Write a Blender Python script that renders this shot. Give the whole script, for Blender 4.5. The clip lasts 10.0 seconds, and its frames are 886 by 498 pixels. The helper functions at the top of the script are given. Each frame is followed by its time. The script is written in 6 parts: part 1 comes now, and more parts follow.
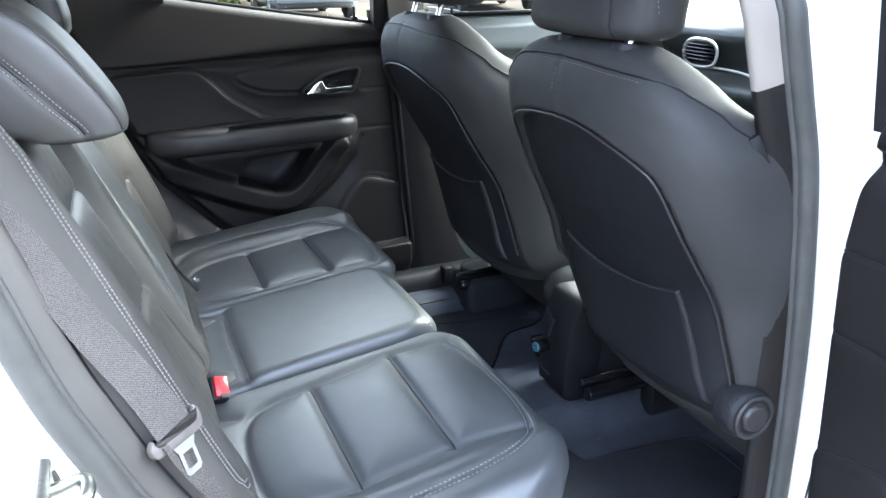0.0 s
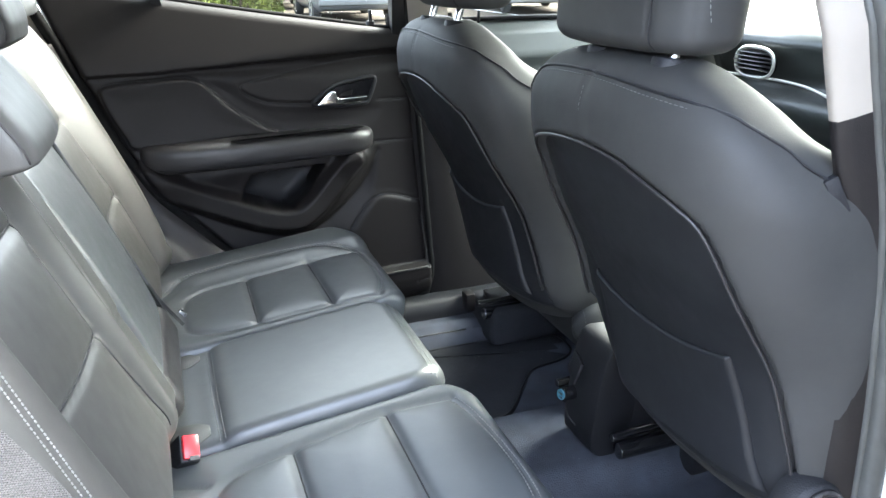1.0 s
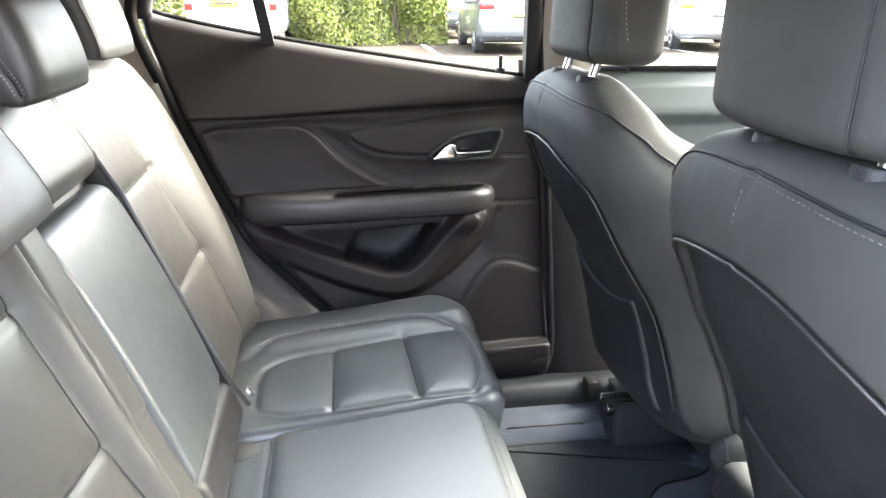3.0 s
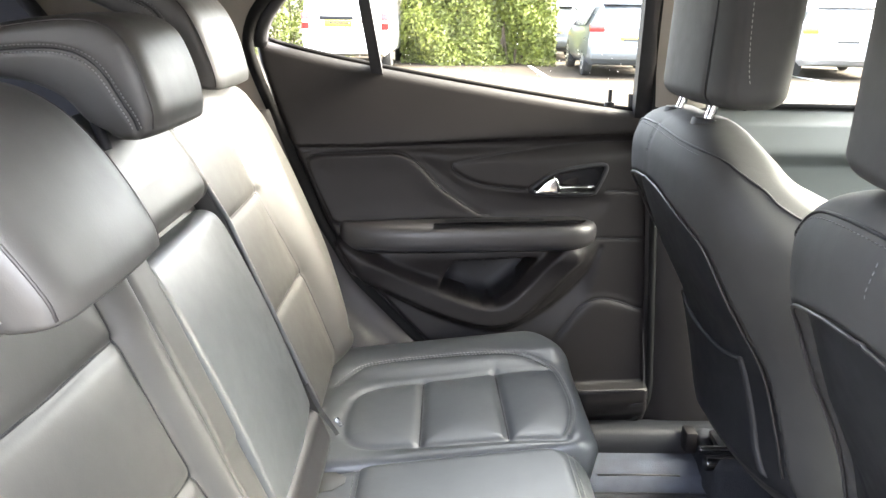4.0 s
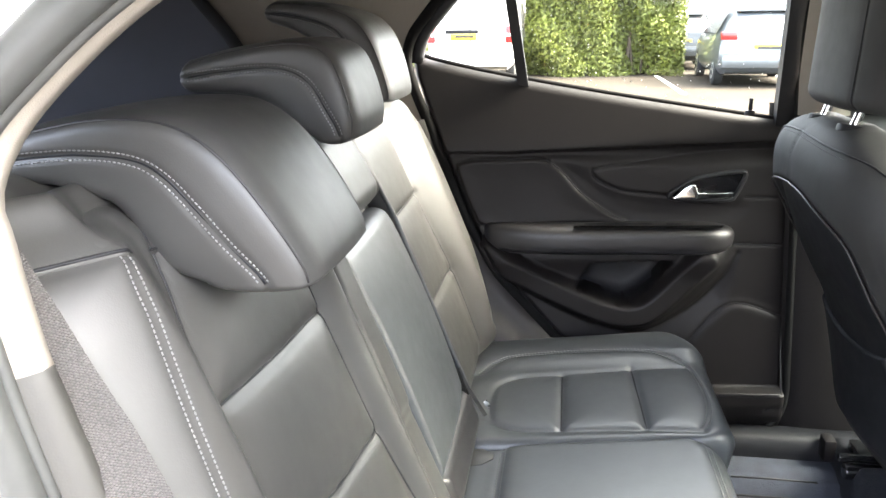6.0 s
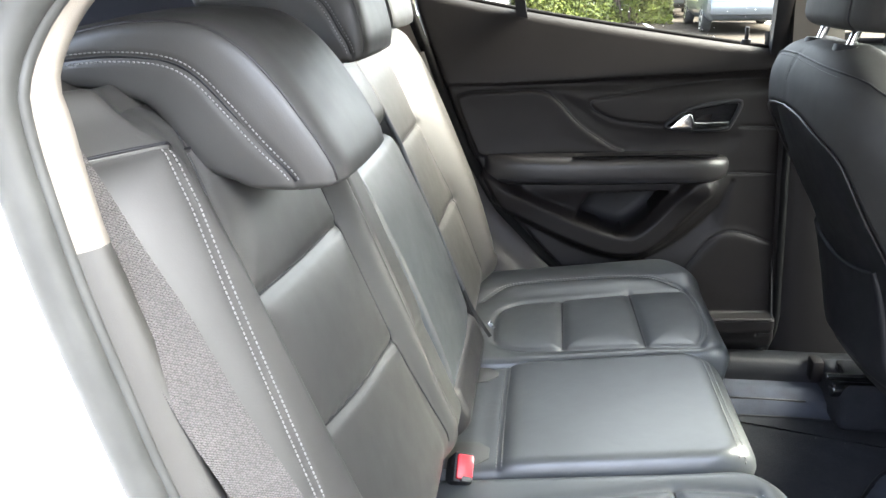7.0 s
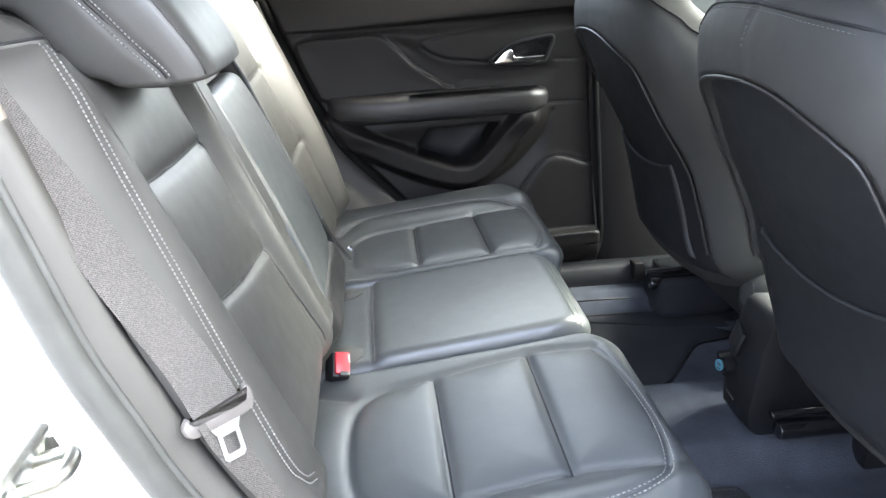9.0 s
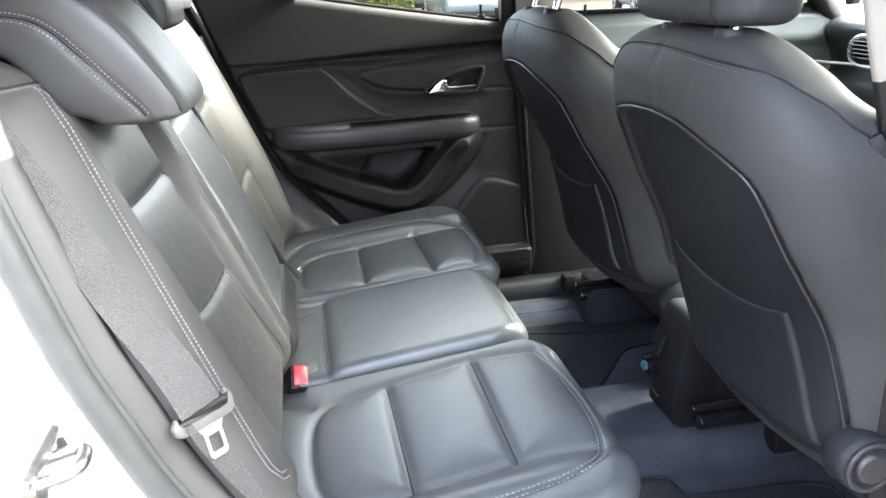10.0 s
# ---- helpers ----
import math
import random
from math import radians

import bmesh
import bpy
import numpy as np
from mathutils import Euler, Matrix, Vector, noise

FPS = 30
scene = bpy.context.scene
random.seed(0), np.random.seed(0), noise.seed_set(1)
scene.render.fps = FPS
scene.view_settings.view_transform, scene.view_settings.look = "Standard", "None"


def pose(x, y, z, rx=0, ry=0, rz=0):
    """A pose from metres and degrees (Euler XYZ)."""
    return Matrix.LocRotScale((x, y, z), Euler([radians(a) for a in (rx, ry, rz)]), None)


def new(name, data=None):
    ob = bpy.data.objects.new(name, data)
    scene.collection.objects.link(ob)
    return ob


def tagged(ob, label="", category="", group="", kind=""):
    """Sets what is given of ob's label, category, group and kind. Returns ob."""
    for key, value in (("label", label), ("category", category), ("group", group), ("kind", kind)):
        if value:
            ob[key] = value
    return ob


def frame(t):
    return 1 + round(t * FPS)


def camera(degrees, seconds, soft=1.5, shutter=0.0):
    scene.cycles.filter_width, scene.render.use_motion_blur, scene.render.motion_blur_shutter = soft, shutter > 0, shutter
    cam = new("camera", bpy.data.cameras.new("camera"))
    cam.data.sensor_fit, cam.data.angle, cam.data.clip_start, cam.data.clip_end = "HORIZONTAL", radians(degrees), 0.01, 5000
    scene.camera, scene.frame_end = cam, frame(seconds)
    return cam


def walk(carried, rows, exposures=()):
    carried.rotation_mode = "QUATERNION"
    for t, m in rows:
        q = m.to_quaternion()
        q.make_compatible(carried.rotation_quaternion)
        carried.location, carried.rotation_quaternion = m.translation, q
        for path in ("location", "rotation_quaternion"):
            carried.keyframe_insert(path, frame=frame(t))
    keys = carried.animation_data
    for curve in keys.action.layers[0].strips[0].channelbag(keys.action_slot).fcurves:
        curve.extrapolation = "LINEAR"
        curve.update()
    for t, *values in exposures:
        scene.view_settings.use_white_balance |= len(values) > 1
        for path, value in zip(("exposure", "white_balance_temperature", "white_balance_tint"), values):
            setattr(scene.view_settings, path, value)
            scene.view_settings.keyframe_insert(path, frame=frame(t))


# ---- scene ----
cam = camera(60.9, 10.0)
METRES, EYE, TILT, LEAN, TURN = 0.95, 1.28, -21.0, 0.6, -23.7
EXPOSE = 5.2
X0, Y0 = 0.0, -1.27
ROWS = [
    (0.0, 0.0, 0.0, 0.0, 0.0, 0.0, -0.0),
    (0.5, 0.0241, 0.0881, 0.0238, 1.2, -0.03, -0.62),
    (1.0, 0.0479, 0.1821, 0.0627, 3.02, 0.11, -1.1),
    (1.5, 0.0695, 0.2609, 0.0954, 5.38, 0.37, -1.99),
    (2.0, 0.0806, 0.3205, 0.1247, 8.04, 0.68, -3.14),
    (3.5, 0.0774, 0.4434, 0.1933, 17.57, 1.83, -7.87),
    (4.0, 0.0703, 0.4419, 0.2064, 21.38, 1.91, -9.45),
    (4.5, 0.0692, 0.4247, 0.2088, 24.97, 1.82, -10.61),
    (5.0, 0.0711, 0.3937, 0.2093, 27.84, 2.08, -11.38),
    (6.5, 0.0735, 0.2905, 0.1405, 30.67, 0.03, -10.72),
    (7.0, 0.0731, 0.279, 0.1111, 29.42, -2.09, -10.27),
    (7.5, 0.0798, 0.2763, 0.0828, 27.08, -3.36, -9.37),
    (8.0, 0.0968, 0.2627, 0.0486, 23.92, -3.15, -7.66),
    (8.5, 0.1118, 0.223, 0.0187, 20.57, -2.63, -6.12),
    (9.0, 0.1156, 0.1739, 0.0012, 17.44, -1.86, -4.87),
    (9.5, 0.1138, 0.1163, -0.0098, 14.46, -0.69, -4.2),
    (10.0, 0.1208, 0.0686, -0.0094, 12.27, 0.28, -3.25),
]
walk(cam, [(t, pose(X0, Y0, EYE, TILT, LEAN, TURN) @ pose(METRES * x, METRES * y, METRES * z, 90 + pitch, roll, yaw)) for t, x, y, z, yaw, pitch, roll in ROWS],
     exposures=[(0.0, EXPOSE - 0.35, 5850, 6), (0.5, EXPOSE - 0.13, 5980, 5), (1.5, EXPOSE + 0.13, 6330, 6), (2.0, EXPOSE + 0.36, 6430, 7), (3.5, EXPOSE + 0.54, 6800, 10), (5.0, EXPOSE + 0.47, 6900, 10), (6.5, EXPOSE - 0.07, 6650, 8), (8.0, EXPOSE, 6400, 7), (10.0, EXPOSE, 6420, 7)])
SKY, SUN = 0.23, 0.45

# ---- light ----
world = bpy.data.worlds.new("overcast_sky")
scene.world = world
world.use_nodes = True
wn = world.node_tree.nodes
sky = wn.new("ShaderNodeTexSky")
sky.sky_type, sky.sun_disc = "NISHITA", False
sky.sun_elevation, sky.sun_rotation = radians(40), radians(75)
sky.air_density, sky.dust_density, sky.ozone_density = 0.55, 5.0, 0.4
bg = wn["Background"]
bg.inputs[1].default_value = SKY
grey = wn.new("ShaderNodeHueSaturation")  # an overcast sky is paler than a clear one
grey.inputs["Saturation"].default_value = 0.6
world.node_tree.links.new(sky.outputs[0], grey.inputs["Color"])
world.node_tree.links.new(grey.outputs[0], bg.inputs[0])
sun = new("sun", bpy.data.lights.new("sun", "SUN"))
sun.data.energy, sun.data.angle, sun.data.color = SUN, radians(100), (0.94, 1.0, 0.99)
sun.matrix_world = pose(0, 0, 12, 50, 0, 105)


# ---- materials ----
def material(name, color, rough=0.5, metal=0.0, grain=0.0, grain_size=0.002, blotch=0.15, blotch_size=0.15,
             spec=0.5, coat=0.0, cells=False, random_tone=0.0, sheen=0.0, wrinkle=0.0):
    m = bpy.data.materials.new(name)
    m.use_nodes = True
    nt = m.node_tree
    n, l = nt.nodes, nt.links
    b = n["Principled BSDF"]
    co = n.new("ShaderNodeTexCoord")
    big = n.new("ShaderNodeTexNoise")
    big.inputs["Scale"].default_value = 1 / blotch_size
    big.inputs["Detail"].default_value = 6
    l.new(co.outputs["Object"], big.inputs["Vector"])
    ramp = n.new("ShaderNodeMapRange")
    ramp.inputs["From Min"].default_value, ramp.inputs["From Max"].default_value = 0.3, 0.7
    ramp.inputs["To Min"].default_value, ramp.inputs["To Max"].default_value = 1 - blotch, 1 + blotch
    l.new(big.outputs["Fac"], ramp.inputs["Value"])
    mul = n.new("ShaderNodeVectorMath")
    mul.operation = "SCALE"
    mul.inputs[0].default_value = color
    l.new(ramp.outputs[0], mul.inputs["Scale"])
    out = mul.outputs[0]
    if random_tone:
        info = n.new("ShaderNodeNewGeometry")
        rr = n.new("ShaderNodeMapRange")
        rr.inputs["To Min"].default_value, rr.inputs["To Max"].default_value = 1 - random_tone, 1 + random_tone
        l.new(info.outputs["Random Per Island"], rr.inputs["Value"])
        m2 = n.new("ShaderNodeVectorMath")
        m2.operation = "SCALE"
        l.new(out, m2.inputs[0])
        l.new(rr.outputs[0], m2.inputs["Scale"])
        out = m2.outputs[0]
    l.new(out, b.inputs["Base Color"])
    b.inputs["Metallic"].default_value = metal
    b.inputs["Specular IOR Level"].default_value = spec
    b.inputs["Coat Weight"].default_value = coat
    if sheen:
        b.inputs["Sheen Weight"].default_value = sheen
        b.inputs["Sheen Roughness"].default_value = 0.5
    r2 = n.new("ShaderNodeMapRange")
    r2.inputs["To Min"].default_value, r2.inputs["To Max"].default_value = max(0.02, rough - 0.07), min(1, rough + 0.07)
    mid = n.new("ShaderNodeTexNoise")
    mid.inputs["Scale"].default_value = 6 / blotch_size
    l.new(co.outputs["Object"], mid.inputs["Vector"])
    l.new(mid.outputs["Fac"], r2.inputs["Value"])
    l.new(r2.outputs[0], b.inputs["Roughness"])
    if grain:
        g = n.new("ShaderNodeTexVoronoi" if cells else "ShaderNodeTexNoise")
        g.inputs["Scale"].default_value = 1 / grain_size
        l.new(co.outputs["Object"], g.inputs["Vector"])
        bump = n.new("ShaderNodeBump")
        bump.inputs["Strength"].default_value = grain
        bump.inputs["Distance"].default_value = grain_size * 0.5
        l.new(g.outputs[0], bump.inputs["Height"])
        l.new(bump.outputs[0], b.inputs["Normal"])
        if wrinkle:
            wr = n.new("ShaderNodeTexNoise")
            wr.inputs["Scale"].default_value, wr.inputs["Detail"].default_value = 28, 3
            wr.inputs["Distortion"].default_value = 0.8
            l.new(co.outputs["Object"], wr.inputs["Vector"])
            soft_bump = n.new("ShaderNodeBump")
            soft_bump.inputs["Strength"].default_value, soft_bump.inputs["Distance"].default_value = wrinkle, 0.004
            l.new(wr.outputs["Fac"], soft_bump.inputs["Height"])
            l.new(soft_bump.outputs[0], bump.inputs["Normal"])
    return m


def weave_material(name, color, pitch):
    m = material(name, color, 0.75, blotch=0.1, blotch_size=0.05)
    nt = m.node_tree
    n, l = nt.nodes, nt.links
    co = n["Texture Coordinate"]
    mp = n.new("ShaderNodeMapping")
    mp.inputs["Rotation"].default_value = (0, 0, radians(38))
    mp.inputs["Scale"].default_value = (1.0, 1.7, 1.0)
    l.new(co.outputs["UV"], mp.inputs["Vector"])
    w = n.new("ShaderNodeTexVoronoi")
    w.inputs["Scale"].default_value, w.inputs["Randomness"].default_value = 1 / pitch, 0.35
    l.new(mp.outputs[0], w.inputs["Vector"])
    add = n.new("ShaderNodeMapRange")
    add.inputs["From Max"].default_value = 0.6
    add.inputs["To Min"].default_value, add.inputs["To Max"].default_value = 1.0, 0.0
    l.new(w.outputs["Distance"], add.inputs["Value"])
    tone = n.new("ShaderNodeMapRange")
    tone.inputs["To Min"].default_value, tone.inputs["To Max"].default_value = 0.45, 1.35
    l.new(add.outputs[0], tone.inputs["Value"])
    tint = n.new("ShaderNodeVectorMath")
    tint.operation = "SCALE"
    old = n["Principled BSDF"].inputs["Base Color"].links[0].from_socket
    l.new(old, tint.inputs[0])
    l.new(tone.outputs[0], tint.inputs["Scale"])
    l.new(tint.outputs[0], n["Principled BSDF"].inputs["Base Color"])
    bump = n.new("ShaderNodeBump")
    bump.inputs["Strength"].default_value, bump.inputs["Distance"].default_value = 0.9, 0.0012
    l.new(add.outputs[0], bump.inputs["Height"])
    b = n["Principled BSDF"]
    l.new(bump.outputs[0], b.inputs["Normal"])
    return m


def glass_material(name, tint):
    m = bpy.data.materials.new(name)
    m.use_nodes = True
    n, l = m.node_tree.nodes, m.node_tree.links
    n.remove(n["Principled BSDF"])
    t, g, mix, fr = n.new("ShaderNodeBsdfTransparent"), n.new("ShaderNodeBsdfGlossy"), n.new("ShaderNodeMixShader"), n.new("ShaderNodeFresnel")
    t.inputs[0].default_value = (*tint, 1)
    g.inputs["Roughness"].default_value = 0.02
    fr.inputs[0].default_value = 1.4
    l.new(fr.outputs[0], mix.inputs[0])
    l.new(t.outputs[0], mix.inputs[1])
    l.new(g.outputs[0], mix.inputs[2])
    l.new(mix.outputs[0], n["Material Output"].inputs[0])
    return m


LEATHER = material("black_leather", (0.047, 0.0455, 0.0425), 0.46, grain=0.05, grain_size=0.0014, cells=True, blotch=0.12, spec=0.56, wrinkle=0.05)
LEATHER_SMOOTH = material("black_leather_insert", (0.049, 0.053, 0.056), 0.42, grain=0.06, grain_size=0.0014, cells=True, blotch=0.15, spec=0.8, wrinkle=0.08)
# the leather again, darkened to stand for weaker light on the front seats
LEATHER_SHADED = material("black_leather_shaded", (0.029, 0.029, 0.0285), 0.66, grain=0.08, grain_size=0.0014, cells=True, blotch=0.15, spec=0.30, wrinkle=0.08)
PANEL_VINYL = material("black_panel_vinyl", (0.0095, 0.010, 0.0118), 0.50, grain=0.08, grain_size=0.0014, cells=True, blotch=0.12, spec=0.30, wrinkle=0.05)
VINYL = material("dark_grey_vinyl", (0.020, 0.0185, 0.019), 0.42, grain=0.2, grain_size=0.0016, cells=True, blotch=0.1)
PLASTIC = material("soft_black_plastic", (0.0092, 0.0079, 0.0080), 0.52, grain=0.15, grain_size=0.0018, cells=True, blotch=0.12, spec=0.24)
# door card plastic, lightened in base colour for the window light on it
LIT_CARD_PLASTIC = material("lit_card_plastic", (0.060, 0.066, 0.066), 0.4, grain=0.1, grain_size=0.0018, cells=True, blotch=0.08)
DARK_DASH = material("dark_dashboard_plastic", (0.024, 0.028, 0.029), 0.38, grain=0.1, grain_size=0.0018, cells=True, blotch=0.08)
PLASTIC_DARK = material("deep_black_plastic", (0.010, 0.0102, 0.012), 0.55, grain=0.3, grain_size=0.002, cells=True, spec=0.3)
GLOSS_BLACK = material("gloss_black_plastic", (0.008, 0.008, 0.009), 0.15, coat=0.4)
GREY_TRIM = material("warm_grey_plastic", (0.050, 0.048, 0.043), 0.55, grain=0.1, grain_size=0.0018, cells=True, blotch=0.08)
BEIGE = material("beige_pillar_fabric", (0.225, 0.20, 0.17), 0.85, grain=0.4, grain_size=0.001, blotch=0.06)
CARPET = material("black_carpet", (0.037, 0.042, 0.056), 0.95, grain=1.0, grain_size=0.0025, blotch=0.3, blotch_size=0.06)
MAT_FABRIC = material("black_floor_mat", (0.012, 0.0135, 0.018), 0.9, grain=1.0, grain_size=0.003, blotch=0.25, blotch_size=0.05)
SEAL = material("matt_black_seal", (0.008, 0.008, 0.008), 0.85, spec=0.08, blotch=0.1, blotch_size=0.03)
PILLAR_GREY = material("brown_grey_pillar_plastic", (0.030, 0.027, 0.026), 0.5, grain=0.2, grain_size=0.0018, cells=True, blotch=0.1, spec=0.4)
RUBBER = material("grey_black_rubber", (0.045, 0.046, 0.043), 0.5, blotch=0.15, blotch_size=0.03)
WHITE_PAINT = material("white_car_paint", (0.82, 0.82, 0.80), 0.25, coat=0.6, blotch=0.03, blotch_size=0.4)
SILVER_PAINT = material("blue_silver_car_paint", (0.13, 0.145, 0.16), 0.35, metal=0.55, coat=0.6, blotch=0.04, blotch_size=0.4)
PALE_PAINT = material("pale_silver_car_paint", (0.36, 0.37, 0.38), 0.32, metal=0.3, coat=0.6, blotch=0.04, blotch_size=0.4)
CHROME = material("satin_chrome", (0.75, 0.76, 0.77), 0.16, metal=1.0, blotch=0.05)
LATCH_STEEL = material("polished_latch_steel", (0.60, 0.60, 0.58), 0.38, metal=0.6, blotch=0.05)
STEEL = material("zinc_steel", (0.36, 0.37, 0.35), 0.35, metal=1.0, blotch=0.2, blotch_size=0.01)
RED = material("red_button_plastic", (0.62, 0.025, 0.035), 0.35, blotch=0.05)
BELT = weave_material("grey_belt_webbing", (0.100, 0.092, 0.087), 0.0026)
TONGUE = material("warm_grey_belt_plastic", (0.10, 0.092, 0.087), 0.5, blotch=0.1, blotch_size=0.02)
THREAD = material("pale_grey_thread", (0.175, 0.173, 0.168), 0.7, blotch=0.15, blotch_size=0.01)
THREAD_DARK = material("dark_grey_thread", (0.10, 0.10, 0.10), 0.7, blotch=0.15, blotch_size=0.01)
GLASS = glass_material("tinted_car_glass", (0.57, 0.585, 0.55))
SCREEN_TINT = glass_material("green_tinted_windscreen", (0.84, 0.91, 0.86))
DARK_GLASS = glass_material("privacy_glass", (0.34, 0.35, 0.37))
SCREEN_GLASS = material("dark_car_window", (0.03, 0.035, 0.04), 0.12, spec=0.3, blotch=0.2, blotch_size=0.5)
TYRE = material("tyre_rubber", (0.02, 0.02, 0.02), 0.8)
RIM = material("alloy_rim", (0.5, 0.5, 0.5), 0.35, metal=0.8)
YELLOW = material("yellow_number_plate", (0.80, 0.58, 0.03), 0.4, blotch=0.05)
WHITE_PLATE = material("white_number_plate", (0.8, 0.8, 0.78), 0.4, blotch=0.05)
RED_LENS = material("red_lamp_lens", (0.50, 0.02, 0.02), 0.2, coat=0.5)
AMBER_LENS = material("amber_lamp_lens", (0.75, 0.30, 0.04), 0.2, coat=0.5)
DARK_BAR = material("dark_lettering", (0.03, 0.03, 0.03), 0.5)
BLUE_GLOW = material("pale_blue_plastic", (0.06, 0.17, 0.23), 0.4)
LEAF = material("hedge_leaf", (0.125, 0.145, 0.028), 0.6, blotch=0.35, blotch_size=0.5, random_tone=0.35)
BARK = material("hedge_wood", (0.08, 0.06, 0.04), 0.9)
ASPHALT = material("worn_asphalt", (0.040, 0.034, 0.027), 1.0, spec=0.08, grain=0.8, grain_size=0.012, blotch=0.3, blotch_size=2.5)
PAINT_LINE = material("worn_road_paint", (0.62, 0.62, 0.60), 0.7, blotch=0.25, blotch_size=0.1)
CLADDING = material("pale_sheet_cladding", (0.55, 0.56, 0.55), 0.5, metal=0.1, blotch=0.06, blotch_size=1.0)
WALL = material("light_block_grey", (0.22, 0.225, 0.23), 0.9, grain=0.5, grain_size=0.02, blotch=0.2, blotch_size=1.2)
DROP = material("water_spot", (0.9, 0.9, 0.9), 0.1, blotch=0.02)


# ---- building helpers ----
def mesh(name, V, F, mat, parent=None, label="", smooth=True, sharp=None, uv=None):
    me = bpy.data.meshes.new(name)
    me.from_pydata([tuple(map(float, v)) for v in V], [], [tuple(map(int, f)) for f in F])
    bm = bmesh.new()
    bm.from_mesh(me)
    bmesh.ops.recalc_face_normals(bm, faces=bm.faces)
    bm.to_mesh(me)
    bm.free()
    me.materials.append(mat)
    if smooth:
        me.shade_smooth()
        if sharp:
            me.set_sharp_from_angle(angle=radians(sharp))
    if uv is not None:
        layer = me.uv_layers.new(name="UVMap")
        for loop in me.loops:
            layer.data[loop.index].uv = uv[loop.vertex_index]
    ob = new(name, me)
    ob.parent = parent
    if label:
        ob["label"] = label
    return ob


def part(name, bm, mat, parent, label="", smooth=True, sharp=40):
    me = bpy.data.meshes.new(name)
    bmesh.ops.recalc_face_normals(bm, faces=bm.faces)
    bm.to_mesh(me)
    bm.free()
    me.materials.append(mat)
    if smooth:
        me.shade_smooth()
        me.set_sharp_from_angle(angle=radians(sharp))
    ob = new(name, me)
    ob.parent = parent
    if label:
        ob["label"] = label
    return ob


def thing(name, label, category, group="", kind=""):
    return tagged(new(name), label, category, group, kind)


def smooth_line(pts, n, closed=False):
    """Catmull-Rom through pts, n samples evenly along the length."""
    P = np.array(pts, float)
    if closed:
        Q = np.vstack([P[-1], P, P[0], P[1]])
        m = len(P)
    else:
        Q = np.vstack([2 * P[0] - P[1], P, 2 * P[-1] - P[-2]])
        m = len(P) - 1
    fine = []
    for i in range(m):
        p0, p1, p2, p3 = Q[i:i + 4]
        for u in np.linspace(0, 1, 24, endpoint=False):
            fine.append(0.5 * (2 * p1 + (p2 - p0) * u + (2 * p0 - 5 * p1 + 4 * p2 - p3) * u ** 2 + (3 * p1 - p0 - 3 * p2 + p3) * u ** 3))
    fine.append(P[0] if closed else P[-1])
    fine = np.array(fine)
    d = np.r_[0, np.cumsum(np.linalg.norm(np.diff(fine, axis=0), axis=1))]
    s = np.linspace(0, d[-1], n + 1)[:-1] if closed else np.linspace(0, d[-1], n)
    return np.stack([np.interp(s, d, fine[:, k]) for k in range(fine.shape[1])], 1)


def polydist(a, b, line):
    """Distance in the plane from points (a, b) to a polyline."""
    best = np.full(a.shape, 9.0)
    for (x0, y0), (x1, y1) in zip(line, line[1:]):
        dx, dy = x1 - x0, y1 - y0
        t = np.clip(((a - x0) * dx + (b - y0) * dy) / (dx * dx + dy * dy + 1e-12), 0, 1)
        best = np.minimum(best, np.hypot(a - x0 - t * dx, b - y0 - t * dy))
    return best


def step01(x):
    x = np.clip(x, 0, 1)
    return x * x * (3 - 2 * x)


def rounded(d, r):
    """Drop below the top of an edge of radius r, at distance d inside it."""
    k = np.clip(d, 0, r)
    return r - np.sqrt(np.maximum(r * r - (r - k) ** 2, 0))


def grid_faces(nu, nv, wrap=False):
    i, j = np.meshgrid(np.arange(nu if wrap else nu - 1), np.arange(nv - 1), indexing="ij")
    i2 = (i + 1) % nu
    return np.stack([i * nv + j, i2 * nv + j, i2 * nv + j + 1, i * nv + j + 1], -1).reshape(-1, 4).tolist()


def grid_mesh(name, X, mat, parent=None, label="", back=None, sharp=None):
    """A sheet from an array (nu, nv, 3); with back, an offset for the rim, a closed solid."""
    nu, nv = X.shape[:2]
    V, F = X.reshape(-1, 3), grid_faces(nu, nv)
    if back is not None:
        ring = [i * nv for i in range(nu)] + [(nu - 1) * nv + j for j in range(1, nv)]
        ring += [i * nv + nv - 1 for i in range(nu - 2, -1, -1)] + [j for j in range(nv - 2, 0, -1)]
        n0 = len(V)
        V = np.vstack([V, V[ring] + np.array(back)])
        m = len(ring)
        F = F + [(ring[k], ring[(k + 1) % m], n0 + (k + 1) % m, n0 + k) for k in range(m)] + [tuple(range(n0, n0 + m))]
    return mesh(name, V, F, mat, parent, label, sharp=sharp)


def sheet(name, X, offset, mat, parent=None, label=""):
    """A thin closed sheet: the grid X, the same grid moved by offset, and a rim between them."""
    nu, nv = X.shape[:2]
    n0 = nu * nv
    V = np.vstack([X.reshape(-1, 3), (X + np.array(offset)).reshape(-1, 3)])
    F = grid_faces(nu, nv)
    ring = [i * nv for i in range(nu)] + [(nu - 1) * nv + j for j in range(1, nv)]
    ring += [i * nv + nv - 1 for i in range(nu - 2, -1, -1)] + [j for j in range(nv - 2, 0, -1)]
    rim = [(p, q, n0 + q, n0 + p) for p, q in zip(ring, ring[1:] + ring[:1])]
    return mesh(name, V, F + [tuple(n0 + k for k in f[::-1]) for f in F] + rim, mat, parent, label)


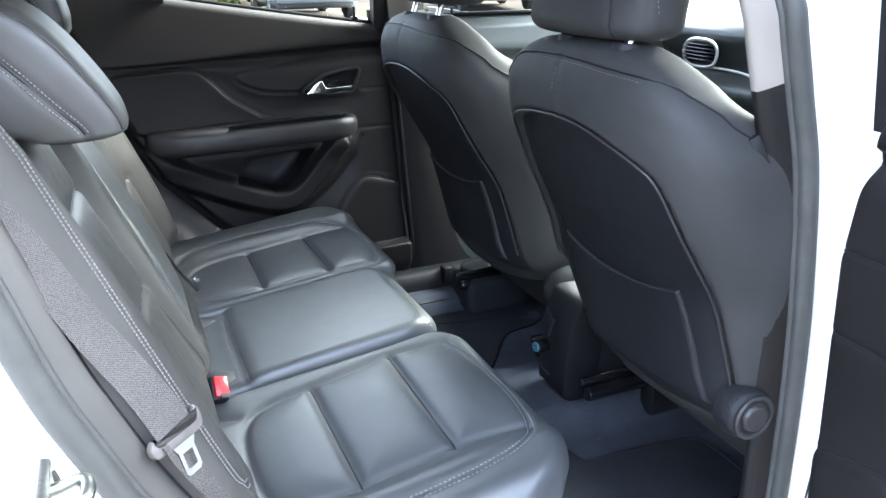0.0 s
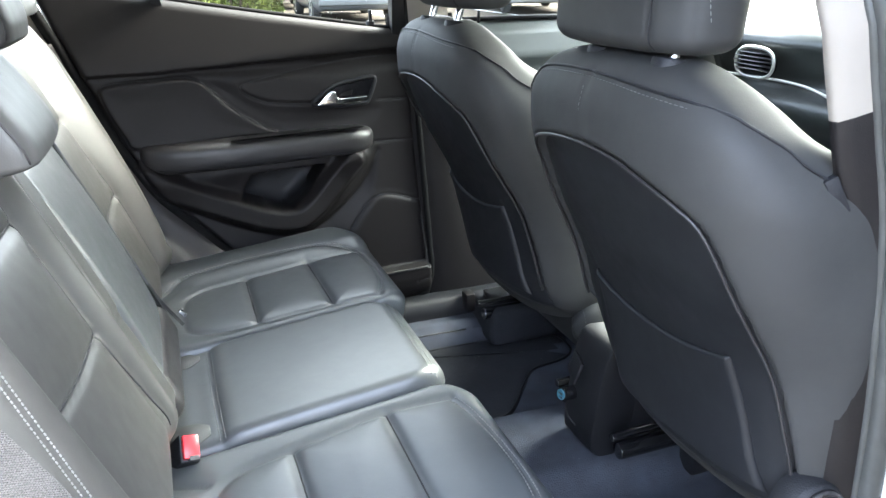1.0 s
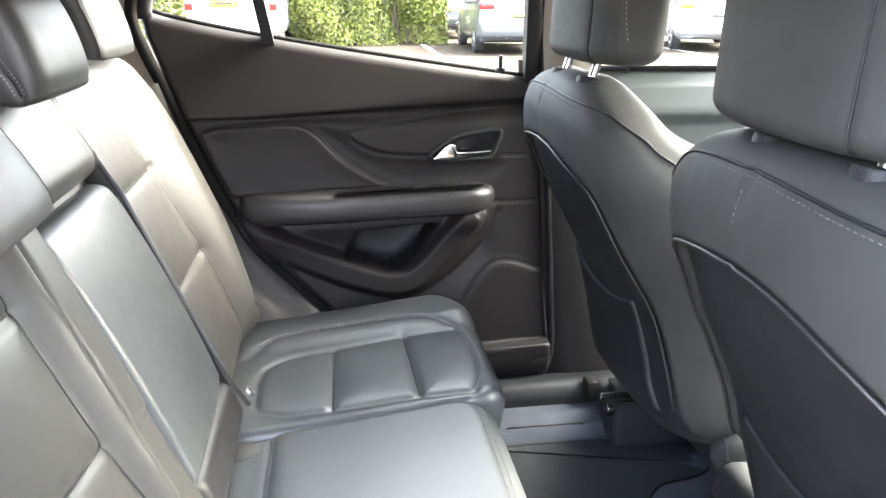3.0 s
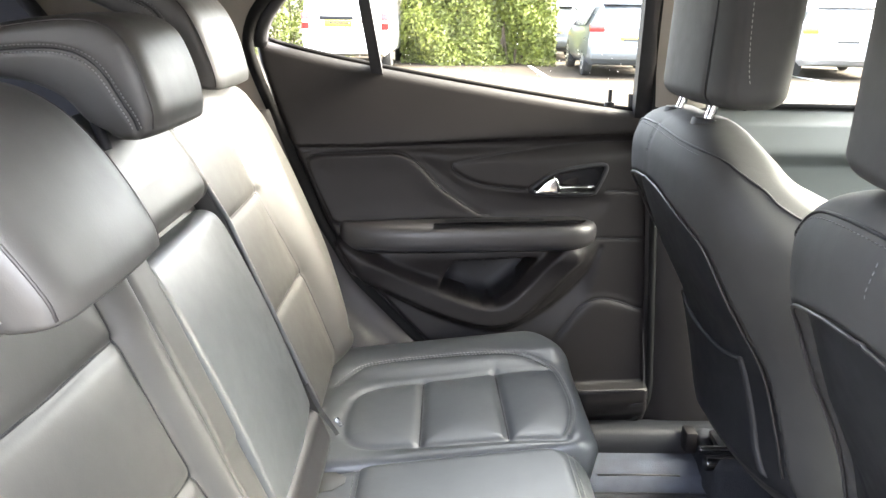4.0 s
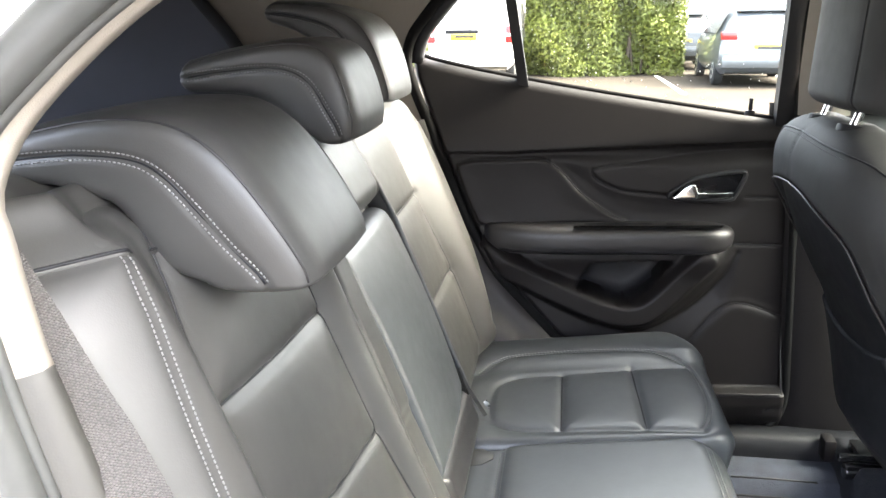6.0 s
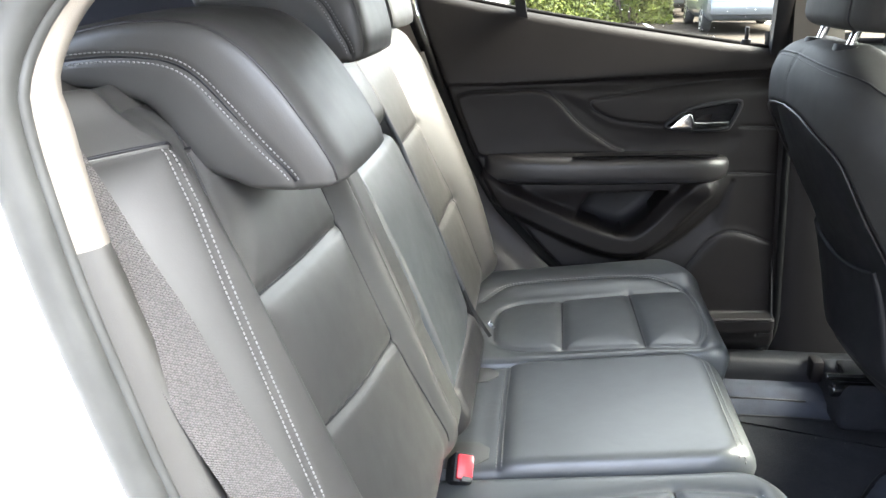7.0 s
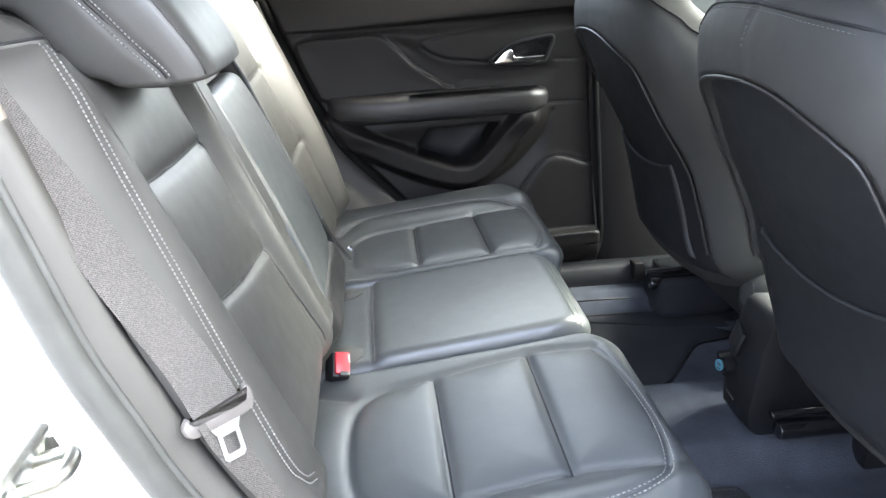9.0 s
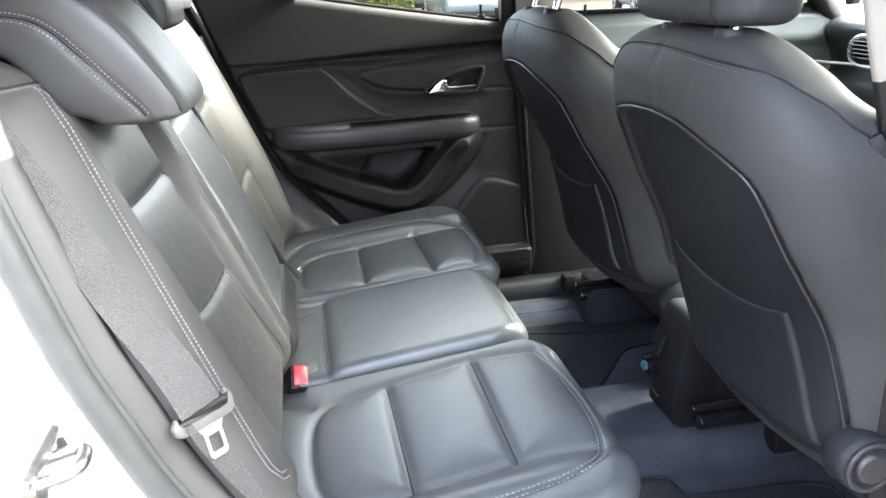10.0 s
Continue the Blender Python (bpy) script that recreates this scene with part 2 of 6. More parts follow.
def tube_data(path, r, sides=8, closed=False, flat=1.0):
    P = np.array(path, float)
    n = len(P)
    T = np.gradient(P, axis=0)
    if closed:
        T = np.roll(P, -1, 0) - np.roll(P, 1, 0)
    T /= np.linalg.norm(T, axis=1)[:, None] + 1e-12
    up = np.eye(3)[int(np.argmin(np.abs(T).mean(0)))] + 0.05  # the axis that the path follows least
    A = np.cross(T, up)
    A /= np.linalg.norm(A, axis=1)[:, None] + 1e-12
    B = np.cross(T, A)
    ang = np.linspace(0, 2 * math.pi, sides, endpoint=False)
    V = (P[:, None] + r * (np.cos(ang)[None, :, None] * A[:, None] + flat * np.sin(ang)[None, :, None] * B[:, None])).reshape(-1, 3)
    F = []
    for i in range(n if closed else n - 1):
        i2 = (i + 1) % n
        for k in range(sides):
            k2 = (k + 1) % sides
            F.append((i * sides + k, i * sides + k2, i2 * sides + k2, i2 * sides + k))
    if not closed:
        F += [tuple(range(sides)), tuple((n - 1) * sides + k for k in range(sides))]
    return V, F


def tube(name, path, r, mat, parent=None, label="", sides=8, closed=False, flat=1.0):
    V, F = tube_data(path, r, sides, closed, flat)
    return mesh(name, V, F, mat, parent, label)


def stitches(name, lines, mat, parent, long=0.0042, gap=0.0026, r=0.0006, label=""):
    """Short thread dashes along three-dimensional lines."""
    V, F = [], []
    for line in lines:
        P = np.array(line)
        d = np.r_[0, np.cumsum(np.linalg.norm(np.diff(P, axis=0), axis=1))]
        for s in np.arange(0, d[-1] - long, long + gap):
            a, m, b = (np.array([np.interp(q, d, P[:, k]) for k in range(3)]) for q in (s, s + long / 2, s + long))
            t = (b - a) / (np.linalg.norm(b - a) + 1e-9)
            u = np.cross(t, (0.3, 0.5, 0.81))
            u /= np.linalg.norm(u) + 1e-9
            w = np.cross(t, u)
            n0 = len(V)
            for c, q in ((a, 0.6), (m, 1.0), (b, 0.6)):
                V += [c + r * q * v for v in (u, w, -u, -w)]
            for k in range(2):
                for e in range(4):
                    F.append((n0 + k * 4 + e, n0 + k * 4 + (e + 1) % 4, n0 + k * 4 + 4 + (e + 1) % 4, n0 + k * 4 + 4 + e))
            F += [(n0, n0 + 1, n0 + 2, n0 + 3), (n0 + 8, n0 + 9, n0 + 10, n0 + 11)]
    ob = mesh(name, V, F, mat, parent, label)
    ob["kind"] = "stuff"
    return ob


def box(name, lo, hi, mat, parent=None, label="", bevel=0.004, m=None, segments=2, taper=None):
    bm = bmesh.new()
    bmesh.ops.create_cube(bm, size=1)
    c, s = (Vector(lo) + Vector(hi)) / 2, Vector(hi) - Vector(lo)
    for v in bm.verts:
        k = 1.0
        if taper and v.co.z > 0:
            k = taper
        v.co = Vector((v.co.x * s.x * k, v.co.y * s.y * k, v.co.z * s.z)) + c
    if bevel:
        bmesh.ops.bevel(bm, geom=list(bm.edges), offset=bevel, segments=segments, profile=0.5, affect="EDGES")
    if m is not None:
        bm.transform(m)
    return part(name, bm, mat, parent, label)


def cylinder(name, p, q, r, mat, parent=None, label="", sides=20, r2=None, bevel=0.0):
    bm = bmesh.new()
    p, q = Vector(p), Vector(q)
    bmesh.ops.create_cone(bm, cap_ends=True, segments=sides, radius1=r, radius2=r if r2 is None else r2, depth=(q - p).length)
    if bevel:
        rim = [e for e in bm.edges if abs(e.verts[0].co.z - e.verts[1].co.z) < 1e-6]
        bmesh.ops.bevel(bm, geom=rim, offset=bevel, segments=2, profile=0.5, affect="EDGES")
    bm.transform(Matrix.Translation((p + q) / 2) @ (q - p).to_track_quat("Z", "Y").to_matrix().to_4x4())
    return part(name, bm, mat, parent, label)


def slab(name, outline, thick, mat, parent=None, label="", frame_m=None, bevel=0.002):
    """A plate from a flat outline (a, b), raised by thick, with bevelled rims, set by the pose frame_m."""
    bm = bmesh.new()
    f = bm.faces.new([bm.verts.new((a, b, 0)) for a, b in outline])
    ext = bmesh.ops.extrude_face_region(bm, geom=[f])
    bmesh.ops.translate(bm, vec=(0, 0, thick), verts=[v for v in ext["geom"] if isinstance(v, bmesh.types.BMVert)])
    if bevel:
        rim = [e for e in bm.edges if abs(e.verts[0].co.z - e.verts[1].co.z) < 1e-7]
        bmesh.ops.bevel(bm, geom=rim, offset=bevel, segments=2, profile=0.5, affect="EDGES")
    if frame_m is not None:
        bm.transform(frame_m)
    return part(name, bm, mat, parent, label)


def panel_height(a, b, seams, puff=0.006, reach=0.024):
    """Grooves along the seams, and the swelling of the upholstery between them."""
    h = np.zeros(a.shape)
    near = np.full(a.shape, 9.0)
    for line, depth, width in seams:
        d = polydist(a, b, line)
        h -= depth * np.exp(-(d / width) ** 2)
        near = np.minimum(near, d)
    return h + 1.2 * puff * (1 - np.exp(-near / reach))


# ---- rear bench ----
def on_seat(a, b, h):
    """Cushion coordinates: a forward, b across, h off the seat's plane."""
    return np.stack([a * 0.993 - 0.119 * h, b + 0 * a, 0.632 + 0.119 * a + 0.993 * h], -1)


def on_back(y, s, h):
    """Backrest coordinates: y across, s up the reclined face, h forward off it."""
    y = y - 0.30 * np.clip(s - 0.39, 0, 1) * np.exp(-((y - 0.21) / 0.10) ** 2)
    return np.stack([0.082 - 0.371 * s + 0.928 * h, y + 0 * s, 0.65 + 0.928 * s + 0.371 * h], -1)


def cushion(name, parent, lo, hi, front, seams, h0, radii, edges, mat, label, stitch=(), puff=0.006, step=0.004, a0=0.03, extra=None):
    """One seat cushion. radii: corner radii in plan at lo and hi; edges: edge radii at front, lo and hi."""
    def shape(a, b):
        drop = np.zeros(b.shape)
        for r, d in ((radii[0], b - lo), (radii[1], hi - b)):
            drop += r - np.sqrt(np.maximum(r * r - (r - np.clip(d, 0, r)) ** 2, 0))
        a1 = front - drop
        h = h0 + panel_height(a, b, seams, puff)
        h = h - rounded(a1 - a, edges[0]) - rounded(b - lo, edges[1]) - rounded(hi - b, edges[2])
        return h + (extra(a, b) if extra else 0)
    nb, na = int((hi - lo) / step), int((front - a0) / step)
    b = lo + (hi - lo) * np.linspace(0, 1, nb)[None, :]
    drop = np.zeros(b.shape)
    for r, d in ((radii[0], b - lo), (radii[1], hi - b)):
        drop += r - np.sqrt(np.maximum(r * r - (r - np.clip(d, 0, r)) ** 2, 0))
    u = 1 - (1 - np.linspace(0, 1, na)) ** 1.35
    a = a0 + (front - drop - a0) * u[:, None]
    b = np.broadcast_to(b, a.shape)
    ob = grid_mesh(name, on_seat(a, b, shape(a, b)), mat, parent, label, back=(-0.035, 0, -0.2))
    for line, depth, width in seams:
        if depth < 0.003:
            continue
        q = smooth_line(line, 70)
        tube("seam", on_seat(q[:, 0], q[:, 1], shape(q[:, 0], q[:, 1]) + 0.0002), 0.0015, PLASTIC_DARK, ob, sides=6)
    for offsets, line, thread in stitch:
        lines = []
        L = smooth_line(line, 60)
        T = np.gradient(L, axis=0)
        T /= np.linalg.norm(T, axis=1)[:, None]
        for o in offsets:
            q = L + o * np.stack([-T[:, 1], T[:, 0]], 1)
            lines.append(on_seat(q[:, 0], q[:, 1], shape(q[:, 0], q[:, 1]) + 0.0009))
        stitches("stitching", lines, thread, ob, r=0.0010)
    return ob


bench = thing("rear_bench_cushion", "black leather rear bench cushion with grey stitching, empty", "car seat")
near_panel = smooth_line([(0.462, -0.21), (0.36, -0.196), (0.22, -0.214), (0.15, -0.225), (0.112, -0.255), (0.098, -0.31), (0.098, -0.40), (0.112, -0.455), (0.15, -0.478), (0.22, -0.483), (0.36, -0.475), (0.43, -0.482), (0.468, -0.49)], 60).tolist()
near_front = smooth_line([(0.462, -0.215), (0.474, -0.26), (0.483, -0.34), (0.483, -0.42), (0.470, -0.49), (0.445, -0.525), (0.38, -0.545), (0.25, -0.555), (0.08, -0.56)], 60).tolist()
cushion("cushion", bench, -0.625, -0.158, 0.506, [
    (near_panel, 0.0025, 0.006), ([(0.22, -0.216), (0.221, -0.483)], 0.0036, 0.007), ([(0.362, -0.197), (0.36, -0.475)], 0.0036, 0.007), (near_front, 0.002, 0.005),
    ([(0.03, -0.20), (0.10, -0.235)], 0.002, 0.005)],
    -0.022, (0.13, 0.06), (0.038, 0.05, 0.022), LEATHER_SMOOTH, "black leather outer cushion with stitched panels",
    stitch=[((0.0045, -0.0045), near_front, THREAD)], puff=0.006, extra=lambda a, b: 0.012 * step01((-0.485 - b) / 0.05))
far_panel = smooth_line([(0.462, 0.165), (0.36, 0.178), (0.22, 0.184), (0.15, 0.192), (0.112, 0.215), (0.098, 0.25), (0.098, 0.33), (0.112, 0.375), (0.15, 0.398), (0.22, 0.403), (0.36, 0.41), (0.43, 0.41), (0.468, 0.405)], 60).tolist()
far_front = smooth_line([(0.462, 0.175), (0.474, 0.20), (0.486, 0.26), (0.486, 0.33), (0.474, 0.41), (0.44, 0.45), (0.38, 0.475), (0.25, 0.485), (0.14, 0.48), (0.10, 0.46), (0.06, 0.42)], 60).tolist()
cushion("cushion", bench, 0.142, 0.59, 0.512, [
    (far_panel, 0.0025, 0.006), ([(0.228, 0.19), (0.231, 0.403)], 0.0036, 0.007), ([(0.372, 0.185), (0.366, 0.415)], 0.0036, 0.007), (far_front, 0.002, 0.005)],
    -0.010, (0.04, 0.13), (0.038, 0.02, 0.05), LEATHER_SMOOTH, "black leather outer cushion with stitched panels",
    stitch=[((0.0045, -0.0045), far_front, THREAD)], puff=0.006, extra=lambda a, b: 0.012 * step01((b - 0.42) / 0.05))
mid_line = [(0.132, -0.15), (0.131, 0.0), (0.133, 0.14)]
cushion("middle_cushion", bench, -0.160, 0.146, 0.482, [(mid_line, 0.002, 0.005)],
        -0.006, (0.045, 0.055), (0.042, 0.020, 0.020), LEATHER_SMOOTH, "flat black leather middle cushion with double stitching",
        stitch=[((0.004, -0.004), mid_line, THREAD), ((0.004, -0.004), [(0.458, -0.148), (0.459, 0.0), (0.458, 0.134)], THREAD)], puff=0.004,
        extra=lambda a, b: 0.010 * step01((a - 0.10) / 0.06) - 0.010)
box("bench_base", (0.02, -0.56, 0.36), (0.40, 0.56, 0.55), CARPET, bench, "black carpeted bench base")
for y0, y1 in ((-0.15, -0.085), (0.085, 0.14)):
    slab("anchor_flap", [(0.055, y0), (0.10, y0 + 0.004), (0.118, y0 + 0.02), (0.118, y1 - 0.02), (0.10, y1 - 0.004), (0.055, y1)], 0.0015, LEATHER, bench,
         frame_m=Matrix.Translation((0, 0, 0.620)) @ Matrix.Rotation(radians(-6.8), 4, "Y"), bevel=0.0006)


def backrest(name, parent, lo, hi, s0, s1, profile, seams, edges, mat, label, stitch=(), puff=0.006, step=0.004, depth=0.09):
    def shape(y, s):
        h = profile(y, s) + panel_height(y, s, seams, puff)
        return h - rounded(s1 - s, edges[0]) - rounded(s - s0, edges[1]) - rounded(y - lo, edges[2]) - rounded(hi - y, edges[3])
    ny, ns = int((hi - lo) / step), int((s1 - s0) / step)
    tt = np.linspace(-1, 1, ns)
    tt = np.sign(tt) * (1 - (1 - abs(tt)) ** 1.25)
    yy = np.linspace(-1, 1, ny)
    yy = np.sign(yy) * (1 - (1 - abs(yy)) ** 1.2)
    y, s = np.meshgrid(lo + (hi - lo) * (yy + 1) / 2, s0 + (s1 - s0) * (tt + 1) / 2, indexing="ij")
    ob = grid_mesh(name, on_back(y, s, shape(y, s)), mat, parent, label, back=(-depth * 0.928, 0, -depth * 0.371))
    for line, depth, width in seams:
        if depth < 0.0019:
            continue
        q = smooth_line(line, 80)
        q = q[(q[:, 0] > lo + 0.004) & (q[:, 0] < hi - 0.004) & (q[:, 1] > s0 + 0.02) & (q[:, 1] < s1 - 0.02)]
        if len(q) > 3:
            tube("seam", on_back(q[:, 0], q[:, 1], shape(q[:, 0], q[:, 1]) + 0.0002), 0.0015, PLASTIC_DARK, ob, sides=6)
    for offsets, line, thread in stitch:
        lines = []
        L = smooth_line(line, 80)
        T = np.gradient(L, axis=0)
        T /= np.linalg.norm(T, axis=1)[:, None]
        for o in offsets:
            q = L + o * np.stack([-T[:, 1], T[:, 0]], 1)
            lines.append(on_back(q[:, 0], q[:, 1], shape(q[:, 0], q[:, 1]) + 0.0004))
        stitches("stitching", lines, thread, ob, r=0.0009, long=0.0029, gap=0.0014)
    return ob


wide_back = thing("rear_backrest_wide", "black leather rear backrest, wide part with a folded-up armrest", "car seat")
near_ridge = smooth_line([(-0.466, 0.592), (-0.482, 0.568), (-0.498, 0.545), (-0.506, 0.522), (-0.513, 0.488), (-0.525, 0.425), (-0.537, 0.343), (-0.555, 0.211), (-0.563, 0.125), (-0.552, 0.088), (-0.525, 0.07)], 80)
ridge_y = near_ridge[::-1][8:]


def near_profile(y, s):
    r = np.interp(s, ridge_y[:, 1], ridge_y[:, 0])
    h = 0.022 * step01((-0.455 - y) / 0.05)
    h = h + 0.017 * step01((y + 0.205) / 0.035)
    return np.where(y < r, h - 0.70 * (r - y), h) - 0.10 * np.clip(s - 0.50, 0, 1)


near_out = smooth_line([(-0.425, 0.58), (-0.452, 0.48), (-0.465, 0.385), (-0.475, 0.22), (-0.47, 0.06)], 40).tolist()
near_in = [(-0.200, 0.58), (-0.201, 0.384), (-0.199, 0.22), (-0.185, 0.05)]
backrest("backrest", wide_back, -0.592, -0.158, 0.02, 0.592, near_profile, [
    (near_out, 0.002, 0.005), (near_in, 0.002, 0.005), ([(-0.465, 0.398), (-0.34, 0.389), (-0.202, 0.384)], 0.0034, 0.006), ([(-0.475, 0.262), (-0.34, 0.235), (-0.200, 0.219)], 0.0034, 0.006),
    (near_ridge.tolist(), 0.0018, 0.005), ([(-0.61, 0.555), (-0.55, 0.56), (-0.49, 0.545)], 0.0018, 0.005)],
    (0.05, 0.05, 0.02, 0.014), LEATHER, "black leather backrest with padded panels", stitch=[((0.0037, -0.0037), near_ridge[near_ridge[:, 1] < 0.553], THREAD)], puff=0.006)
backrest("side_strip", wide_back, -0.157, -0.102, 0.03, 0.597, lambda y, s: 0.017 + 0 * y - 0.004 * step01((0.205 - s) / 0.02) - 0.10 * np.clip(s - 0.50, 0, 1),
         [([(-0.157, 0.205), (-0.102, 0.199)], 0.0016, 0.005)], (0.05, 0.03, 0.010, 0.007), LEATHER, "narrow black leather strip beside the armrest", puff=0.002, step=0.003)
backrest("upper_panel", wide_back, -0.1015, 0.209, 0.436, 0.600, lambda y, s: 0.010 + 0 * y - 0.10 * np.clip(s - 0.50, 0, 1),
         [([(0.196, 0.44), (0.198, 0.60)], 0.0018, 0.004)], (0.05, 0.030, 0.006, 0.006), LEATHER, "black leather panel over the armrest", puff=0.006)
backrest("lower_panel", wide_back, -0.1015, 0.209, -0.01, 0.45, lambda y, s: -0.032 + 0 * y, [([(-0.1, 0.0), (-0.1, 0.4)], 0.001, 0.004)], (0.01, 0.02, 0.01, 0.01), LEATHER, "black leather recess behind the armrest")
backrest("armrest", wide_back, -0.1005, 0.2015, 0.066, 0.426, lambda y, s: 0.011 + 0.011 * np.sin(np.clip((s - 0.06) / 0.37, 0, 1) * math.pi) ** 0.6 - 0.6 * np.clip(y - 0.05, 0, 1) ** 2, [],
         (0.022, 0.02, 0.013, 0.024), LEATHER_SMOOTH, "folded-up black leather centre armrest", puff=0.0, depth=0.05)
q = np.linspace(0.06, 0.585, 60)
tube("edge_binding", on_back(np.full(60, 0.2105), q, np.where(q > 0.56, 0.004 - 0.5 * (q - 0.56), 0.004)), 0.0045, LEATHER_SMOOTH, wide_back, "leather binding at the split", sides=10)
backrest("hinge_cover", wide_back, -0.085, 0.190, -0.01, 0.073, lambda y, s: 0.004 + 0 * y, [], (0.022, 0.03, 0.020, 0.012), VINYL, "black padded hinge cover", depth=0.04)

narrow_back = thing("rear_backrest_narrow", "black leather rear backrest, narrow part beside the door", "car seat")
far_ridge = smooth_line([(0.475, 0.60), (0.505, 0.55), (0.545, 0.48), (0.566, 0.40), (0.572, 0.30), (0.565, 0.22), (0.535, 0.15), (0.50, 0.10), (0.48, 0.07)], 60)
far_y = far_ridge[::-1]


def far_profile(y, s):
    r = np.interp(s, far_y[:, 1], far_y[:, 0])
    h = 0.034 * step01((y - 0.405) / 0.09)
    return np.where(y > r, h - 0.75 * (y - r), h) - 0.10 * np.clip(s - 0.50, 0, 1)


far_out = smooth_line([(0.385, 0.58), (0.405, 0.48), (0.411, 0.385), (0.430, 0.22), (0.425, 0.06)], 40).tolist()
backrest("backrest", narrow_back, 0.2145, 0.602, 0.02, 0.592, far_profile, [
    (far_out, 0.002, 0.005), ([(0.216, 0.386), (0.412, 0.389)], 0.0034, 0.006), ([(0.216, 0.222), (0.430, 0.219)], 0.0034, 0.006), (far_ridge.tolist(), 0.0018, 0.005)],
    (0.05, 0.05, 0.006, 0.02), LEATHER, "black leather backrest with padded panels", stitch=[((0.0037, -0.0037), far_ridge, THREAD)], puff=0.006)
for thing_, y0, y1 in ((wide_back, -0.60, 0.18), (narrow_back, 0.195, 0.585)):
    box("rear_board", (-0.02, y0, 0), (0.02, y1, 0.55), CARPET, thing_, "black carpeted rear board", m=pose(-0.045, 0, 0.60, 0, -21.8, 0))

# soft cover behind the top seam of the near shoulder
u, v = np.meshgrid(np.linspace(0, 1, 50), np.linspace(0, 1, 60), indexing="ij")
cy = -0.592 + 0.202 * u
s_line = np.interp(cy, [-0.60, -0.55, -0.50, -0.47, -0.39], [0.556, 0.560, 0.547, 0.537, 0.530])
start = on_back(cy, s_line, near_profile(cy, s_line) + 0.001)
rise = 1.214 - start[..., 2] - 0.03 * step01((-0.545 - cy) / 0.05)
fold = 0.013 * np.exp(-((v - 0.30 - 0.10 * u) / 0.10) ** 2) * step01((cy + 0.585) / 0.04) - 0.010 * np.exp(-((v - 0.52) / 0.10) ** 2)
cover = start + np.stack([-0.17 * v, 0 * v, rise * (1 - (1 - v) ** 2.1) + fold * step01(v / 0.15) - rounded(cy + 0.592, 0.014)], -1)
latch = tagged(sheet("shoulder_cover", cover, (-0.010, 0, -0.010), LEATHER), "black soft cover on the backrest shoulder", "seat latch")
tube("seam", cover[1:42, 1] + np.array([0.001, 0, 0.0003]), 0.0015, PLASTIC_DARK, latch, sides=6)
slot = cover[16, 44]
box("release_slot", (-0.014, -0.004, -0.004), (0.014, 0.004, 0.0015), DARK_BAR, latch, "dark slot of the release", 0.0012, Matrix.Translation(slot.tolist()) @ pose(0, 0, 0, 0, 8, 55), segments=2)


